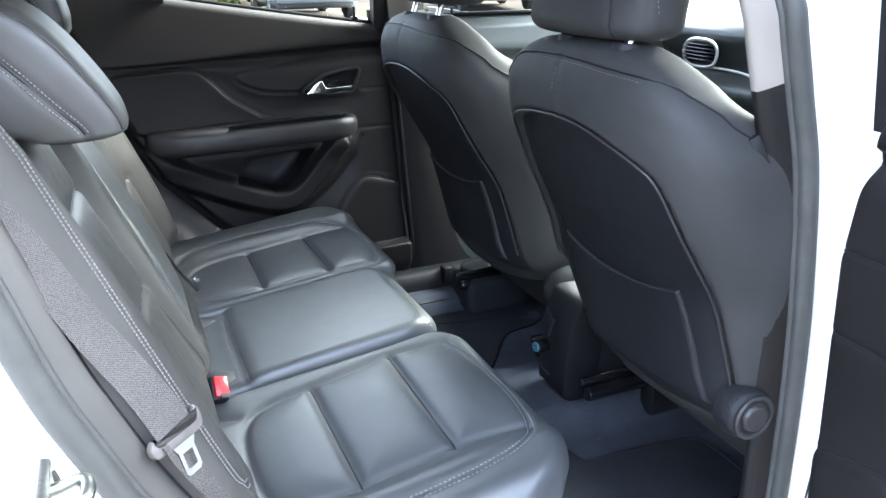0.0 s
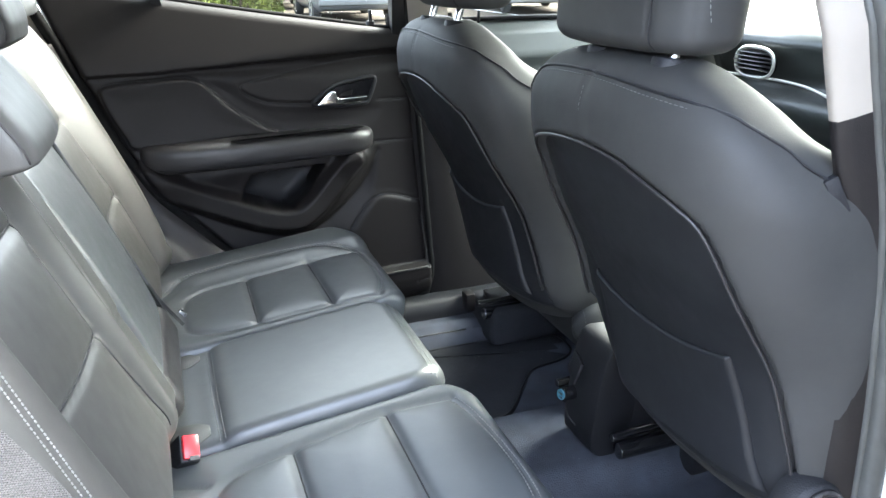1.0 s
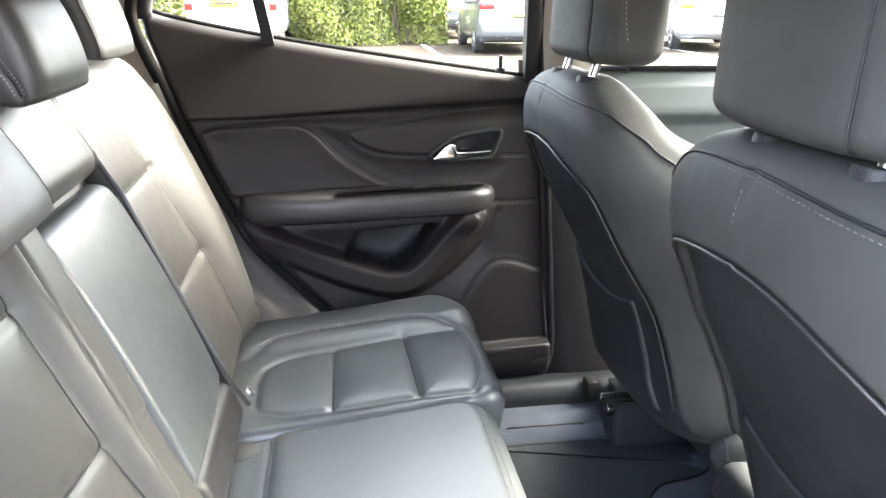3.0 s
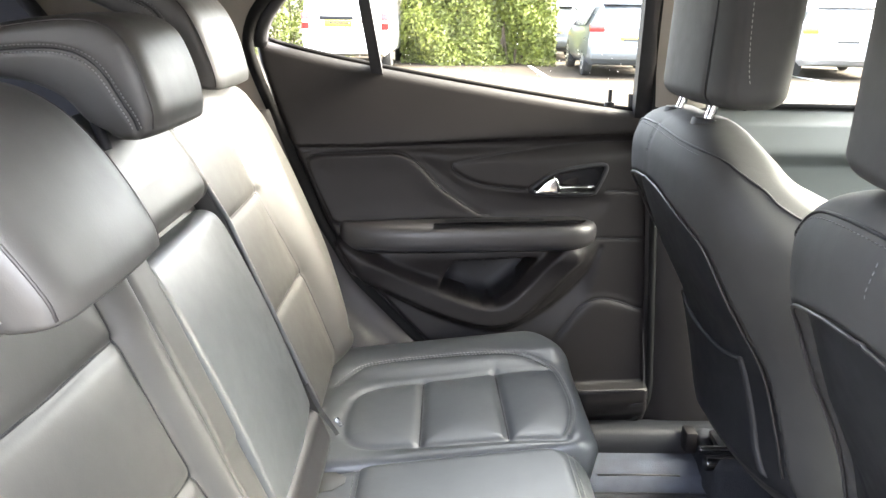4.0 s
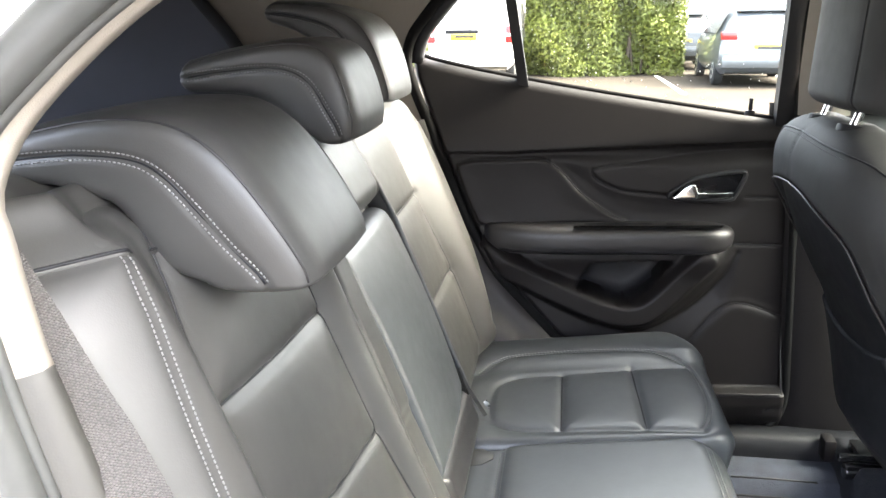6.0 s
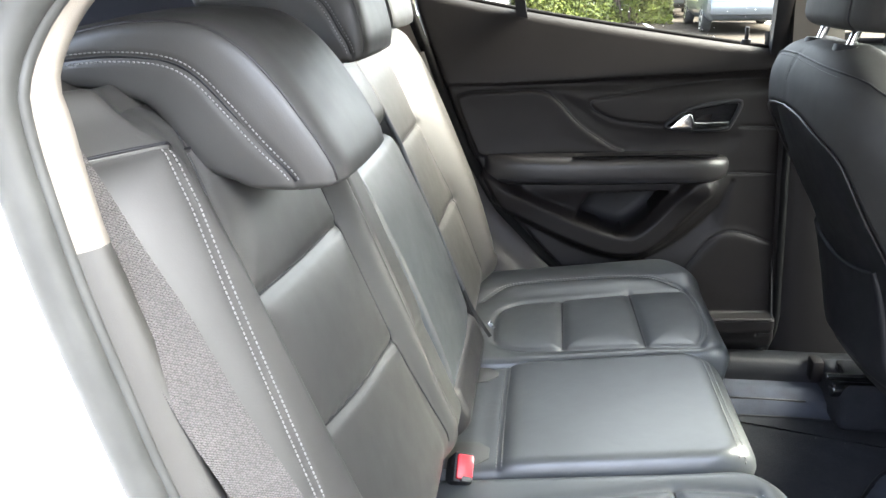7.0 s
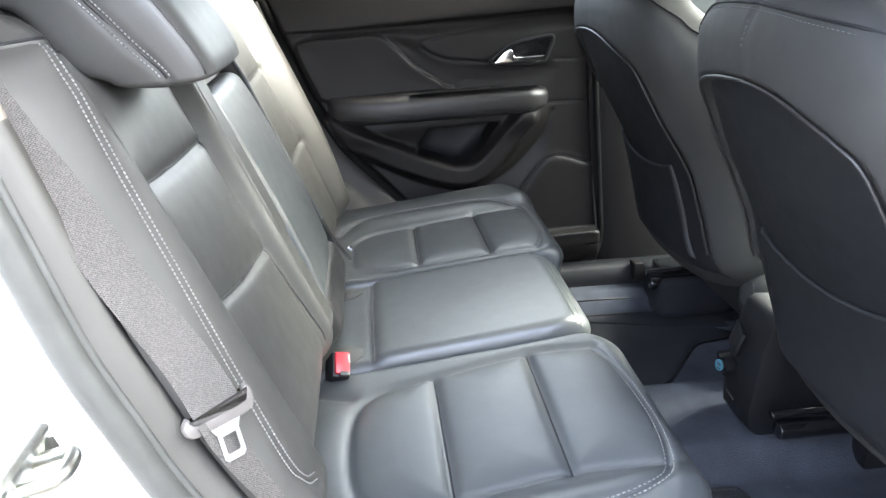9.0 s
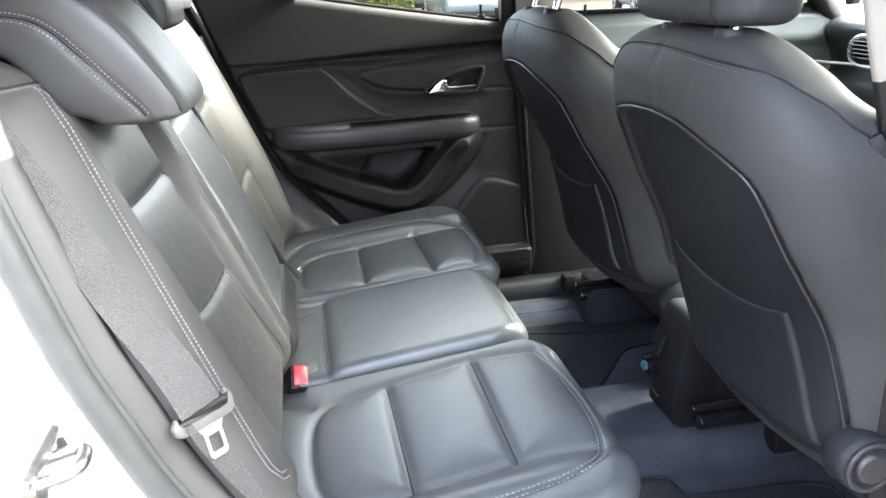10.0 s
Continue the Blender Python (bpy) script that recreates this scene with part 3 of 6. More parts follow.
# ---- rear headrests: a bent padded slab ----
def rear_headrest(y, width, outer, inner, label):
    """outer, inner: the pad's front and rear outlines in side view, from the top rear down to the lower front edge."""
    top = thing("rear_headrest", label, "headrest", "rear headrests")
    ns = 56
    O, I = smooth_line(outer, ns), smooth_line(inner, ns)
    mid, d = (O + I) / 2, (O - I) / 2
    th = np.linalg.norm(d, axis=1)[:, None]
    d = d / th
    half = width / 2
    shift = 0.009 * step01((np.linspace(0, 1, ns) - 0.15) / 0.8)
    # cross-section: a rounded rectangle with a shallow groove along the middle of each side
    nc = 64
    ang = np.linspace(0, 2 * math.pi, nc, endpoint=False)
    cy, cd = np.cos(ang), np.sin(ang)

    def section(i, shrink, slide):
        t = float(th[i, 0])
        r = min(0.014, 0.8 * t)
        w = half * (1 - 0.10 * float(step01(np.array((mid[:, 1].max() - 0.05 - mid[i, 1]) / 0.10)))) - (1 - shrink) * 0.012
        k = 1 / np.maximum(np.abs(cy) / 1.0, np.abs(cd) / 1.0)
        py, pd = np.clip(cy * k, -1, 1) * w, np.clip(cd * k, -1, 1) * t
        # round the corners
        qy, qd = np.abs(py) - (w - r), np.abs(pd) - (t - r)
        corner = (qy > 0) & (qd > 0)
        n = np.hypot(qy, qd) + 1e-9
        m = np.maximum(qy, qd)
        py = np.where(corner, np.sign(py) * (w - r + qy / n * m), py)
        pd = np.where(corner, np.sign(pd) * (t - r + qd / n * m), pd)
        side = np.abs(py) > w - r * 0.4
        py = py + np.where(side, np.sign(py) * (0.003 * (1 - (pd / t) ** 2) - 0.0028 * np.exp(-((pd - shift[i]) / 0.0035) ** 2)), 0)
        pd = pd + 0.005 * (1 - (py / w) ** 2) * (pd > 0)
        pd = pd * shrink
        P = mid[i] + d[i] * pd[:, None] + slide
        return np.stack([P[:, 0], y + py, P[:, 1]], 1)
    t0, t1 = mid[0] - mid[1], mid[-1] - mid[-2]
    t0, t1 = t0 / np.linalg.norm(t0), t1 / np.linalg.norm(t1)
    rows = [section(0, math.cos(a), t0 * 0.014 * math.sin(a)) for a in np.linspace(1.45, 0.15, 6)]
    rows += [section(i, 1.0, 0) for i in range(ns)]
    rows += [section(ns - 1, math.cos(a), t1 * 0.011 * math.sin(a)) for a in np.linspace(0.15, 1.45, 6)]
    X = np.array(rows)
    nr = len(rows)
    F = [(i * nc + k, i * nc + (k + 1) % nc, (i + 1) * nc + (k + 1) % nc, (i + 1) * nc + k) for i in range(nr - 1) for k in range(nc)]
    F += [tuple(range(nc)), tuple((nr - 1) * nc + k for k in range(nc))]
    pad_ob = mesh("pad", X.reshape(-1, 3), F, LEATHER, top, "black leather pad with double grey stitching")
    w = half * (1 - 0.10 * step01((mid[:, 1].max() - 0.05 - mid[:, 1]) / 0.10))
    for side in (-1, 1):
        edge = mid + d * (th - 0.004)
        tube("piping", np.stack([edge[:, 0], y + side * (w - 0.0040), edge[:, 1]], 1), 0.0014, VINYL, pad_ob, sides=6)
        g = mid + d * shift[:, None]
        tube("seam", np.stack([g[:, 0], y + side * (w + 0.0004), g[:, 1]], 1), 0.0012, PLASTIC_DARK, pad_ob, sides=5)
        lines = []
        for o in (-0.0046, 0.0046):
            q = g + d * o
            lines.append(np.stack([q[:, 0], y + side * (w + 0.0026), q[:, 1]], 1))
        stitches("stitching", lines, THREAD, pad_ob, r=0.0009, long=0.0028, gap=0.0014)
    k = int(np.argmin(np.abs(mid[:, 0] + 0.14)))
    # posts take a black colour in place of the shadow under the pad
    for dy in (-0.32, 0.32):
        px, pz = mid[k]
        cylinder("post", (px, y + dy * width, pz), (px + 0.03, y + dy * width, pz - 0.105), 0.006, PLASTIC_DARK, top, "post coloured black for the shade under the pad")
    return top


PAD_OUT = [(-0.252, 1.236), (-0.215, 1.245), (-0.16, 1.254), (-0.105, 1.252), (-0.070, 1.236), (-0.040, 1.206), (-0.012, 1.165), (0.005, 1.134), (0.009, 1.119)]
PAD_IN = [(-0.252, 1.196), (-0.205, 1.193), (-0.158, 1.180), (-0.136, 1.150), (-0.115, 1.126), (-0.088, 1.115)]


def tilted(pts, x, z, size, tilt):
    c, s = math.cos(radians(tilt)) * size, math.sin(radians(tilt)) * size
    return [(x + c * (a - 0.008) + s * (b - 1.108), z - s * (a - 0.008) + c * (b - 1.108)) for a, b in pts]


rear_headrest(-0.330, 0.205, PAD_OUT, PAD_IN, "black leather headrest pushed down on the rear backrest")
rear_headrest(0.0, 0.180, [(-0.250, 1.281), (-0.20, 1.294), (-0.14, 1.303), (-0.095, 1.303), (-0.068, 1.288), (-0.052, 1.255), (-0.042, 1.215), (-0.043, 1.193)],
              [(-0.250, 1.243), (-0.215, 1.242), (-0.175, 1.238), (-0.138, 1.222), (-0.117, 1.20), (-0.096, 1.188)], "small black leather headrest raised over the middle seat")
rear_headrest(0.335, 0.215, tilted(PAD_OUT, -0.071, 1.196, 0.84, 16), tilted(PAD_IN, -0.071, 1.196, 0.84, 16), "black leather headrest raised and tilted beside the window")


# ---- front seats ----
def front_seat(yc, door_side, hz, label):
    """door_side: -1 or 1, the side of the seat that faces its door."""
    sgn = -1
    top = thing("front_seat", label, "car seat", "front seats")
    Z = np.array([0.605, 0.635, 0.67, 0.75, 0.83, 0.90, 0.94, 1.00, 1.05, 1.10, 1.13, 1.15, 1.165, 1.174])
    W = np.array([0.03, 0.075, 0.125, 0.205, 0.240, 0.254, 0.258, 0.260, 0.256, 0.236, 0.212, 0.186, 0.150, 0.108])
    if door_side < 0:
        W = W + np.interp(Z, [0.60, 0.635, 0.67, 0.75, 0.83, 0.90, 1.00], [0.0, 0.020, 0.055, 0.058, 0.042, 0.018, 0.0])
    R = np.array([0.742, 0.718, 0.706, 0.700, 0.683, 0.648, 0.627, 0.602, 0.585, 0.582, 0.586, 0.594, 0.607, 0.628])
    W_OUT = np.array([0.215, 0.235, 0.246, 0.252, 0.254, 0.255, 0.256, 0.254, 0.247, 0.218, 0.186, 0.152, 0.112, 0.075])
    D = np.array([0.22, 0.24, 0.26, 0.28, 0.29, 0.29, 0.29, 0.28, 0.25, 0.155, 0.120, 0.095, 0.070, 0.035])
    fine = np.linspace(Z[0], Z[-1], 240)
    W, R, W_OUT, D = (np.interp(fine, *smooth_line(np.stack([Z, k], 1), 400).T) for k in (W, R, W_OUT, D))
    Z = fine
    n, nt = 3.6, 160
    k = np.linspace(-1, 1, nt // 2, endpoint=False)
    k = np.sign(k) * (1 - (1 - np.abs(k)) ** 1.7)
    round_ = (1 - np.abs(k) ** n) ** (1 / n)
    CQ, CX = np.r_[k, -k], np.r_[round_, -round_]

    def rear(q, z):
        w, w2, r, d = (np.interp(z, Z, k) for k in (W, W_OUT, R, D))
        k = np.clip(np.abs(q) / np.where(q > 0, w2, w), 0, 1)
        return r + d / 2 - d / 2 * (1 - k ** n) ** (1 / n) + 0.012 * k ** 2

    arch = smooth_line([(-0.232, 0.70), (-0.233, 0.82), (-0.222, 0.93), (-0.202, 1.01), (-0.169, 1.044), (-0.10, 1.062), (-0.02, 1.068), (0.05, 1.063), (0.11, 1.047), (0.15, 1.030), (0.173, 1.010), (0.188, 0.955), (0.199, 0.87), (0.209, 0.78), (0.223, 0.69), (0.229, 0.655)], 120)

    def relief(q, z):
        zl = np.interp(q, arch[:, 0], arch[:, 1], left=0.4, right=0.4)
        below = step01(np.where(zl > z, 1, -1) * polydist(q, z, arch) / 0.013 + 0.5)
        h = 0.017 * below
        h = h + 0.003 * np.exp(-(polydist(q, z, [(-0.024, 1.068), (-0.024, 1.155)]) / 0.0035) ** 2)
        for seam in ([(-0.24, 0.950), (-0.178, 0.9415), (-0.157, 0.8326), (-0.150, 0.70)],):
            h = h + 0.0025 * np.exp(-(polydist(q, z, seam) / 0.0035) ** 2)
        return h

    nz = 150
    zz = 0.605 + (1.174 - 0.605) * (1 - (1 - np.linspace(0, 1, nz)) ** 1.3)
    X = np.zeros((nt, nz, 3))
    for j, z in enumerate(zz):
        w, w2, r, d = (np.interp(z, Z, k) for k in (W, W_OUT, R, D))
        cq, cx = CQ, CX
        q = np.where(cq > 0, w2, w) * cq
        x = r + d / 2 - d / 2 * cx + 0.012 * cq ** 2
        back = cx >= 0
        x = x + np.where(back, relief(q, np.full(q.shape, z)), 0.0)
        X[:, j] = np.stack([x, yc + sgn * q, np.full(q.shape, z)], 1)
    V = X.reshape(-1, 3)
    F = grid_faces(nt, nz, wrap=True)
    F += [tuple(i * nz for i in range(nt)), tuple(i * nz + nz - 1 for i in range(nt))]
    shell = mesh("backrest", V, F, LEATHER_SHADED, top, "black leather seat back")
    # the smooth panel inside the arch
    peak = int(np.argmax(arch[:, 1]))
    left, right = arch[:peak + 1], arch[peak:][::-1]
    u, v = np.meshgrid(np.linspace(0, 1, 60), 1 - (1 - np.linspace(0, 1, 90)) ** 1.6, indexing="ij")
    z = 0.640 + (arch[peak, 1] - 0.004 - 0.640) * v
    q0, q1 = np.interp(z + 0.004, left[:, 1], left[:, 0]) + 0.004, np.interp(z + 0.004, right[:, 1], right[:, 0]) - 0.004
    q0 = np.maximum(q0, -0.97 * np.interp(z, Z, W))
    q = q0 + (q1 - q0) * u
    sheet("rear_panel", np.stack([rear(q, z) + relief(q, z) - 0.0018, yc + sgn * q, z], -1), (0.005, 0, 0), PANEL_VINYL, shell, "smooth black rear panel")

    def on_rear(line, lift=0.0):
        line = np.array(line)
        q, z = line[:, 0], line[:, 1]
        return np.stack([rear(q, z) + relief(q, z) - lift, yc + sgn * q, z], 1)

    tube("piping", on_rear(arch[6:-3], 0.001) + np.array([-0.0080, 0, 0]), 0.0021, VINYL, shell, "black piping round the rear panel", sides=6)
    top_line = [(-0.205, 1.110), (-0.19, 1.128), (-0.155, 1.143), (-0.10, 1.150), (-0.03, 1.152), (0.03, 1.150), (0.084, 1.146), (0.14, 1.141), (0.162, 1.1365)]
    crest = smooth_line([(-0.985 * float(np.interp(1.086, Z, W)), 1.086)] + top_line , 160)
    wrap = []
    for side, table, turn in ((-1, W, ((84, 1.078), (88, 1.073), (93, 1.066), (99, 1.058), (106, 1.049))), (1, W_OUT, ((75, 1.1315), (82, 1.124), (88, 1.114), (90, 1.101), (90, 1.086), (91, 1.067), (95, 1.053)))):
        run = []
        for a, z in turn:
            w, r, d = (np.interp(z, Z, k) for k in (table, R, D))
            cq, cx = math.sin(radians(a)) ** (2 / n), math.copysign(abs(math.cos(radians(a))) ** (2 / n), math.cos(radians(a)))
            run.append((r + d / 2 - d / 2 * cx + 0.012 * cq ** 2 - 0.001, yc + sgn * side * (w * cq + 0.001), z))
        wrap.append(run)
    tube("crest_piping", smooth_line(np.vstack([wrap[0][::-1], on_rear(crest, 0.0008)[3:-3:5], wrap[1]]), 170), 0.0018, PLASTIC_DARK, shell, sides=6)
    shoulder = smooth_line(np.vstack([on_rear(crest[12:-4:6] - np.array([0, 0.006]), 0.0008), np.array(wrap[1][:5]) + np.array([-0.004, 0, -0.005])]), 160)
    stitches("stitching", [shoulder, on_rear([(-0.030, 1.07), (-0.030, 1.11), (-0.030, 1.14)], 0.0005)], THREAD_DARK, shell)
    # map pocket
    u, v = np.meshgrid(np.linspace(0, 1, 60), np.linspace(0, 1, 60), indexing="ij")
    ql = np.interp(v, [0, 1], [-0.100, -0.155])
    qr = np.interp(v, [0, 0.25, 1], [0.190, 0.172, 0.140])
    q = ql + (qr - ql) * u
    z = 0.660 + (0.833 - 0.660) * v - 0.022 * v * (1 - (2 * u - 1) ** 2)
    edge = np.minimum(np.minimum(u, 1 - u) * 0.29, np.minimum(v, 1 - v) * 0.29)
    lift = 0.0045 - rounded(edge, 0.004)
    sheet("map_pocket", np.stack([rear(q, z) + 0.017 - lift - 0.004, yc + sgn * q, z], -1), (0.008, 0, 0), PANEL_VINYL, shell, "black vinyl map pocket")
    # side-airbag tag at the outer edge
    box("seam_tag", (-0.020, -0.005, -0.007), (0.020, 0.005, 0.007), PLASTIC_DARK, shell, "small black woven seam tag", 0.001,
        Matrix.Translation((0.713, yc + door_side * 0.240, 1.058)) @ pose(0, 0, 0, 0, 62, door_side * 20))
    # headrest
    hr = new("headrest")
    hr.parent = top
    hx, hw, hd, z0, z1 = 0.662, 0.156, 0.052, hz, hz + 0.21
    yh = yc - door_side * 0.033
    nt, nz = 120, 60
    th = np.linspace(0, 2 * math.pi, nt, endpoint=False)
    X = np.zeros((nt, nz, 3))
    for j in range(nz):
        k = j / (nz - 1)
        z = z0 + (z1 - z0) * (0.5 - 0.5 * math.cos(math.pi * k))
        e = float(rounded(np.array(min(z - z0, z1 - z)), 0.022))
        lean = 0.04 * (z - z0) / (z1 - z0)
        w, d = hw - e - 0.010 * (z1 - z) / (z1 - z0), hd - e
        m_ = 3.6
        cq = np.sign(np.sin(th)) * np.abs(np.sin(th)) ** (2 / m_)
        cx = np.sign(np.cos(th)) * np.abs(np.cos(th)) ** (2 / m_)
        groove = 0.002 * np.exp(-((cq * w - 0.095) / 0.003) ** 2) * (cx > 0) + 0.002 * np.exp(-((np.abs(cq * w) - hw + 0.018) / 0.003) ** 2) * (cx > 0)
        X[:, j] = np.stack([hx + lean * 0.25 - d * cx + groove - 0.012 * cx * (1 - cq ** 2), yh + sgn * w * cq, np.full(nt, z)], 1)
    F = grid_faces(nt, nz, wrap=True) + [tuple(i * nz for i in range(nt)), tuple(i * nz + nz - 1 for i in range(nt))]
    hp = mesh("headrest_pad", X.reshape(-1, 3), F, LEATHER_SHADED, hr, "black leather headrest pad")
    def hr_x(q, z):
        e = float(rounded(np.array(min(z - z0, z1 - z)), 0.022))
        w, d = hw - e - 0.010 * (z1 - z) / (z1 - z0), hd - e
        k = min(1, abs(q) / w)
        c = (1 - k ** 3.6) ** (1 / 3.6)
        return hx + 0.010 * (z - z0) / (z1 - z0) - d * c - 0.012 * c * (1 - k ** 2)
    zs = np.linspace(z0 + 0.004, z1 - 0.004, 40)
    tube("seam", [(hr_x(0.095, z) + 0.0004, yh + sgn * 0.095, z) for z in zs], 0.0012, PLASTIC_DARK, hp, sides=5)
    stitches("stitching", [[(hr_x(0.147, z) - 0.0004, yh + sgn * 0.147, z) for z in zs[6:-5]]], THREAD, hp, r=0.0005)
    for dq in (-0.067, 0.067):
        cylinder("headrest_post", (0.628, yc + dq, 1.13), (0.658, yc + dq, 1.235), 0.0070, CHROME, hr, "chrome post")
        cylinder("post_collar", (0.633, yc + dq, 1.150), (0.636, yc + dq, 1.1745), 0.021, PLASTIC_DARK, hr, "black plastic collar", r2=0.019, bevel=0.003)
    # cushion and side trims, mostly hidden
    box("seat_cushion", (0.88, yc - 0.24, 0.47), (1.30, yc + 0.24, 0.60), LEATHER_SHADED, top, "black leather seat cushion", 0.05, segments=5)
    if door_side < 0:
        c = cylinder("recliner_cover", (0.764, yc + door_side * 0.215, 0.672), (0.760, yc + door_side * 0.256, 0.673), 0.044, PLASTIC_DARK, top, "round black recliner cover", r2=0.037, bevel=0.010, sides=32)
        tube("cover_ring", [(0.760 + 0.031 * math.cos(a), yc + door_side * 0.2555, 0.673 + 0.031 * math.sin(a)) for a in np.linspace(0, 2 * math.pi, 40, endpoint=False)], 0.004, VINYL, c, "smooth raised ring", closed=True)
        cylinder("recliner_cap", (0.760, yc + door_side * 0.252, 0.673), (0.759, yc + door_side * 0.263, 0.673), 0.024, VINYL, c, "smooth grey cap", r2=0.018, bevel=0.002, sides=28)
    # padded inner bolster at the rear end of the cushion
    rows = []
    for t in np.linspace(0, 1, 30):
        k = max(0.0, 1 - max(0.0, 1 - t / 0.16) ** 2.2) ** 0.5
        ring_ = []
        for a in np.linspace(0, 2 * math.pi, 32, endpoint=False):
            ca, sa = math.cos(a), math.sin(a)
            ring_.append((0.822 + 0.33 * t, yc - door_side * (0.222 - 0.032 * k * math.copysign(abs(ca) ** 0.7, ca) * -1), 0.592 + (0.052 + 0.01 * t) * k * math.copysign(abs(sa) ** 0.7, sa)))
        rows.append(ring_ + ring_[:1])
    bol = grid_mesh("side_bolster", np.array(rows), LEATHER_SHADED, top, "black leather cushion bolster")
    stitches("stitching", [[(0.837, yc - door_side * (0.222 + 0.029 * math.cos(a)), 0.592 + 0.041 * math.sin(a)) for a in np.linspace(0.2, 2.9, 30)]], THREAD_DARK, bol)
    for y in (yc - door_side * 0.216, yc + door_side * 0.20):
        rail = box("seat_rail", (0.97, y - 0.022, 0.345), (1.30, y + 0.022, 0.425), PLASTIC_DARK, top, "black seat rail", 0.005)
        cylinder("rail_tube", (0.812, y, 0.431), (1.25, y, 0.431), 0.0165, GLOSS_BLACK, rail, "glossy black lower tube", bevel=0.004)
        cylinder("rail_tube", (0.800, y + 0.006, 0.459), (1.02, y + 0.006, 0.461), 0.0085, GLOSS_BLACK, rail, "thin glossy black upper tube", bevel=0.003)
        box("rail_leg", (1.02, y - 0.015, 0.44), (1.2, y + 0.015, 0.475), PLASTIC_DARK, top, "black seat bracket", 0.004)
    return top


front_seat(-0.358, -1, 1.178, "black leather driver's seat seen from behind, with map pocket")
front_seat(0.280, 1, 1.197, "black leather front passenger seat seen from behind")


# ---- floor and tunnel ----
def floor_height(x, y):
    hump = 0.050 * step01((0.165 - np.abs(y)) / 0.07)
    return 0.335 + hump + 0.05 * step01((x - 1.25) / 0.2) + 0.012 * step01((np.abs(y) - 0.52) / 0.04) + 0.038 * step01((y - 0.505) / 0.012)


gx, gy = np.meshgrid(np.linspace(-0.02, 1.75, 120), np.linspace(-0.66, 0.66, 120), indexing="ij")
tagged(grid_mesh("floor", np.stack([gx, gy, floor_height(gx, gy)], -1), CARPET, back=(0, 0, -0.06)), "black carpeted car floor with a centre tunnel", "car floor", kind="structure")


def floor_mat(corners, label):
    outline = smooth_line(corners, 110, closed=True)
    ob = slab("floor_mat", outline.tolist(), 0.007, MAT_FABRIC, frame_m=Matrix.Translation((0, 0, 0.338)), bevel=0.002)
    tagged(ob, label, "floor mat", "floor mats")
    c = outline.mean(0)
    hem = c + (outline - c) * 0.980
    tube("hem", np.column_stack([hem, np.full(len(hem), 0.3455)]), 0.003, PLASTIC_DARK, ob, "black bound hem", sides=6, closed=True)
    stitches("stitching", [np.column_stack([c + (outline - c) * 0.966, np.full(len(hem), 0.3455)])], THREAD_DARK, ob)


floor_mat([(0.50, -0.50), (0.50, -0.19), (0.52, -0.172), (0.63, -0.170), (0.725, -0.172), (0.742, -0.19), (0.748, -0.222), (0.765, -0.234), (0.85, -0.240), (0.925, -0.246), (1.00, -0.26), (1.02, -0.30), (1.02, -0.48), (1.0, -0.51), (0.80, -0.52), (0.52, -0.52)],
          "black carpet floor mat with a stitched hem")
floor_mat([(0.50, 0.48), (0.50, 0.17), (0.52, 0.150), (0.63, 0.146), (0.715, 0.150), (0.755, 0.172), (0.80, 0.225), (0.835, 0.27), (0.88, 0.315), (0.95, 0.33), (1.0, 0.35), (1.02, 0.39), (1.0, 0.47), (0.80, 0.495), (0.52, 0.495)],
          "black carpet floor mat with a cut-away corner")
floor_edge = tube("floor_edge", [(0.60, 0.506, 0.383), (0.68, 0.506, 0.384), (0.775, 0.505, 0.383)], 0.0022, VINYL)
tagged(floor_edge, "thin worn plastic edge between carpet and sill", "floor trim", kind="structure")

# crumbs and lint on the carpet
V, F = [], []
for _ in range(60):
    x, y = random.uniform(0.5, 0.95), random.uniform(-0.45, 0.5)
    z, r = float(floor_height(np.array(x), np.array(y))) + (0.012 if abs(y) > 0.18 else 0.002), random.uniform(0.0005, 0.0012)
    n0 = len(V)
    V += [(x - r, y, z), (x, y - r, z), (x + r, y, z), (x, y + r, z), (x, y, z + r)]
    F += [(n0, n0 + 1, n0 + 4), (n0 + 1, n0 + 2, n0 + 4), (n0 + 2, n0 + 3, n0 + 4), (n0 + 3, n0, n0 + 4)]
tagged(mesh("lint", V, F, THREAD, smooth=False), "scattered pale lint specks on the carpet", "lint", kind="stuff")

# ---- centre console ----
console = thing("centre_console", "black plastic centre console with a charger in its rear socket", "car console")
sec = [(-0.085, 0.0), (-0.088, 0.12), (-0.075, 0.24), (-0.055, 0.262), (0.055, 0.262), (0.075, 0.24), (0.088, 0.12), (0.085, 0.0)]
rows = []
for x, k, top_z in ((0.86, 0.6, 0.59), (0.92, 0.7, 0.60), (0.98, 0.8, 0.61), (1.1, 1, 0.63), (1.5, 1.05, 0.64)):
    rows.append([(x, 0.55 * y * max(k, 0.2) - 0.068, 0.375 + z / 0.262 * (top_z - 0.375)) for y, z in sec])
X = np.array(rows)
grid_mesh("body", X, PLASTIC_DARK, console, "black grained console body", back=(0.01, 0, 0), sharp=35)
rear_face = slab("rear_panel", [(0.815, 0.372), (0.786, 0.405), (0.781, 0.44), (0.781, 0.565), (0.785, 0.605), (0.792, 0.632), (0.806, 0.642), (0.84, 0.640), (0.87, 0.62), (0.87, 0.372)], 0.108, PLASTIC_DARK, console, "black rear panel with a socket",
     frame_m=Matrix(((1, 0, 0, 0), (0, 0, 1, -0.110), (0, 1, 0, 0), (0, 0, 0, 1))), bevel=0.010)
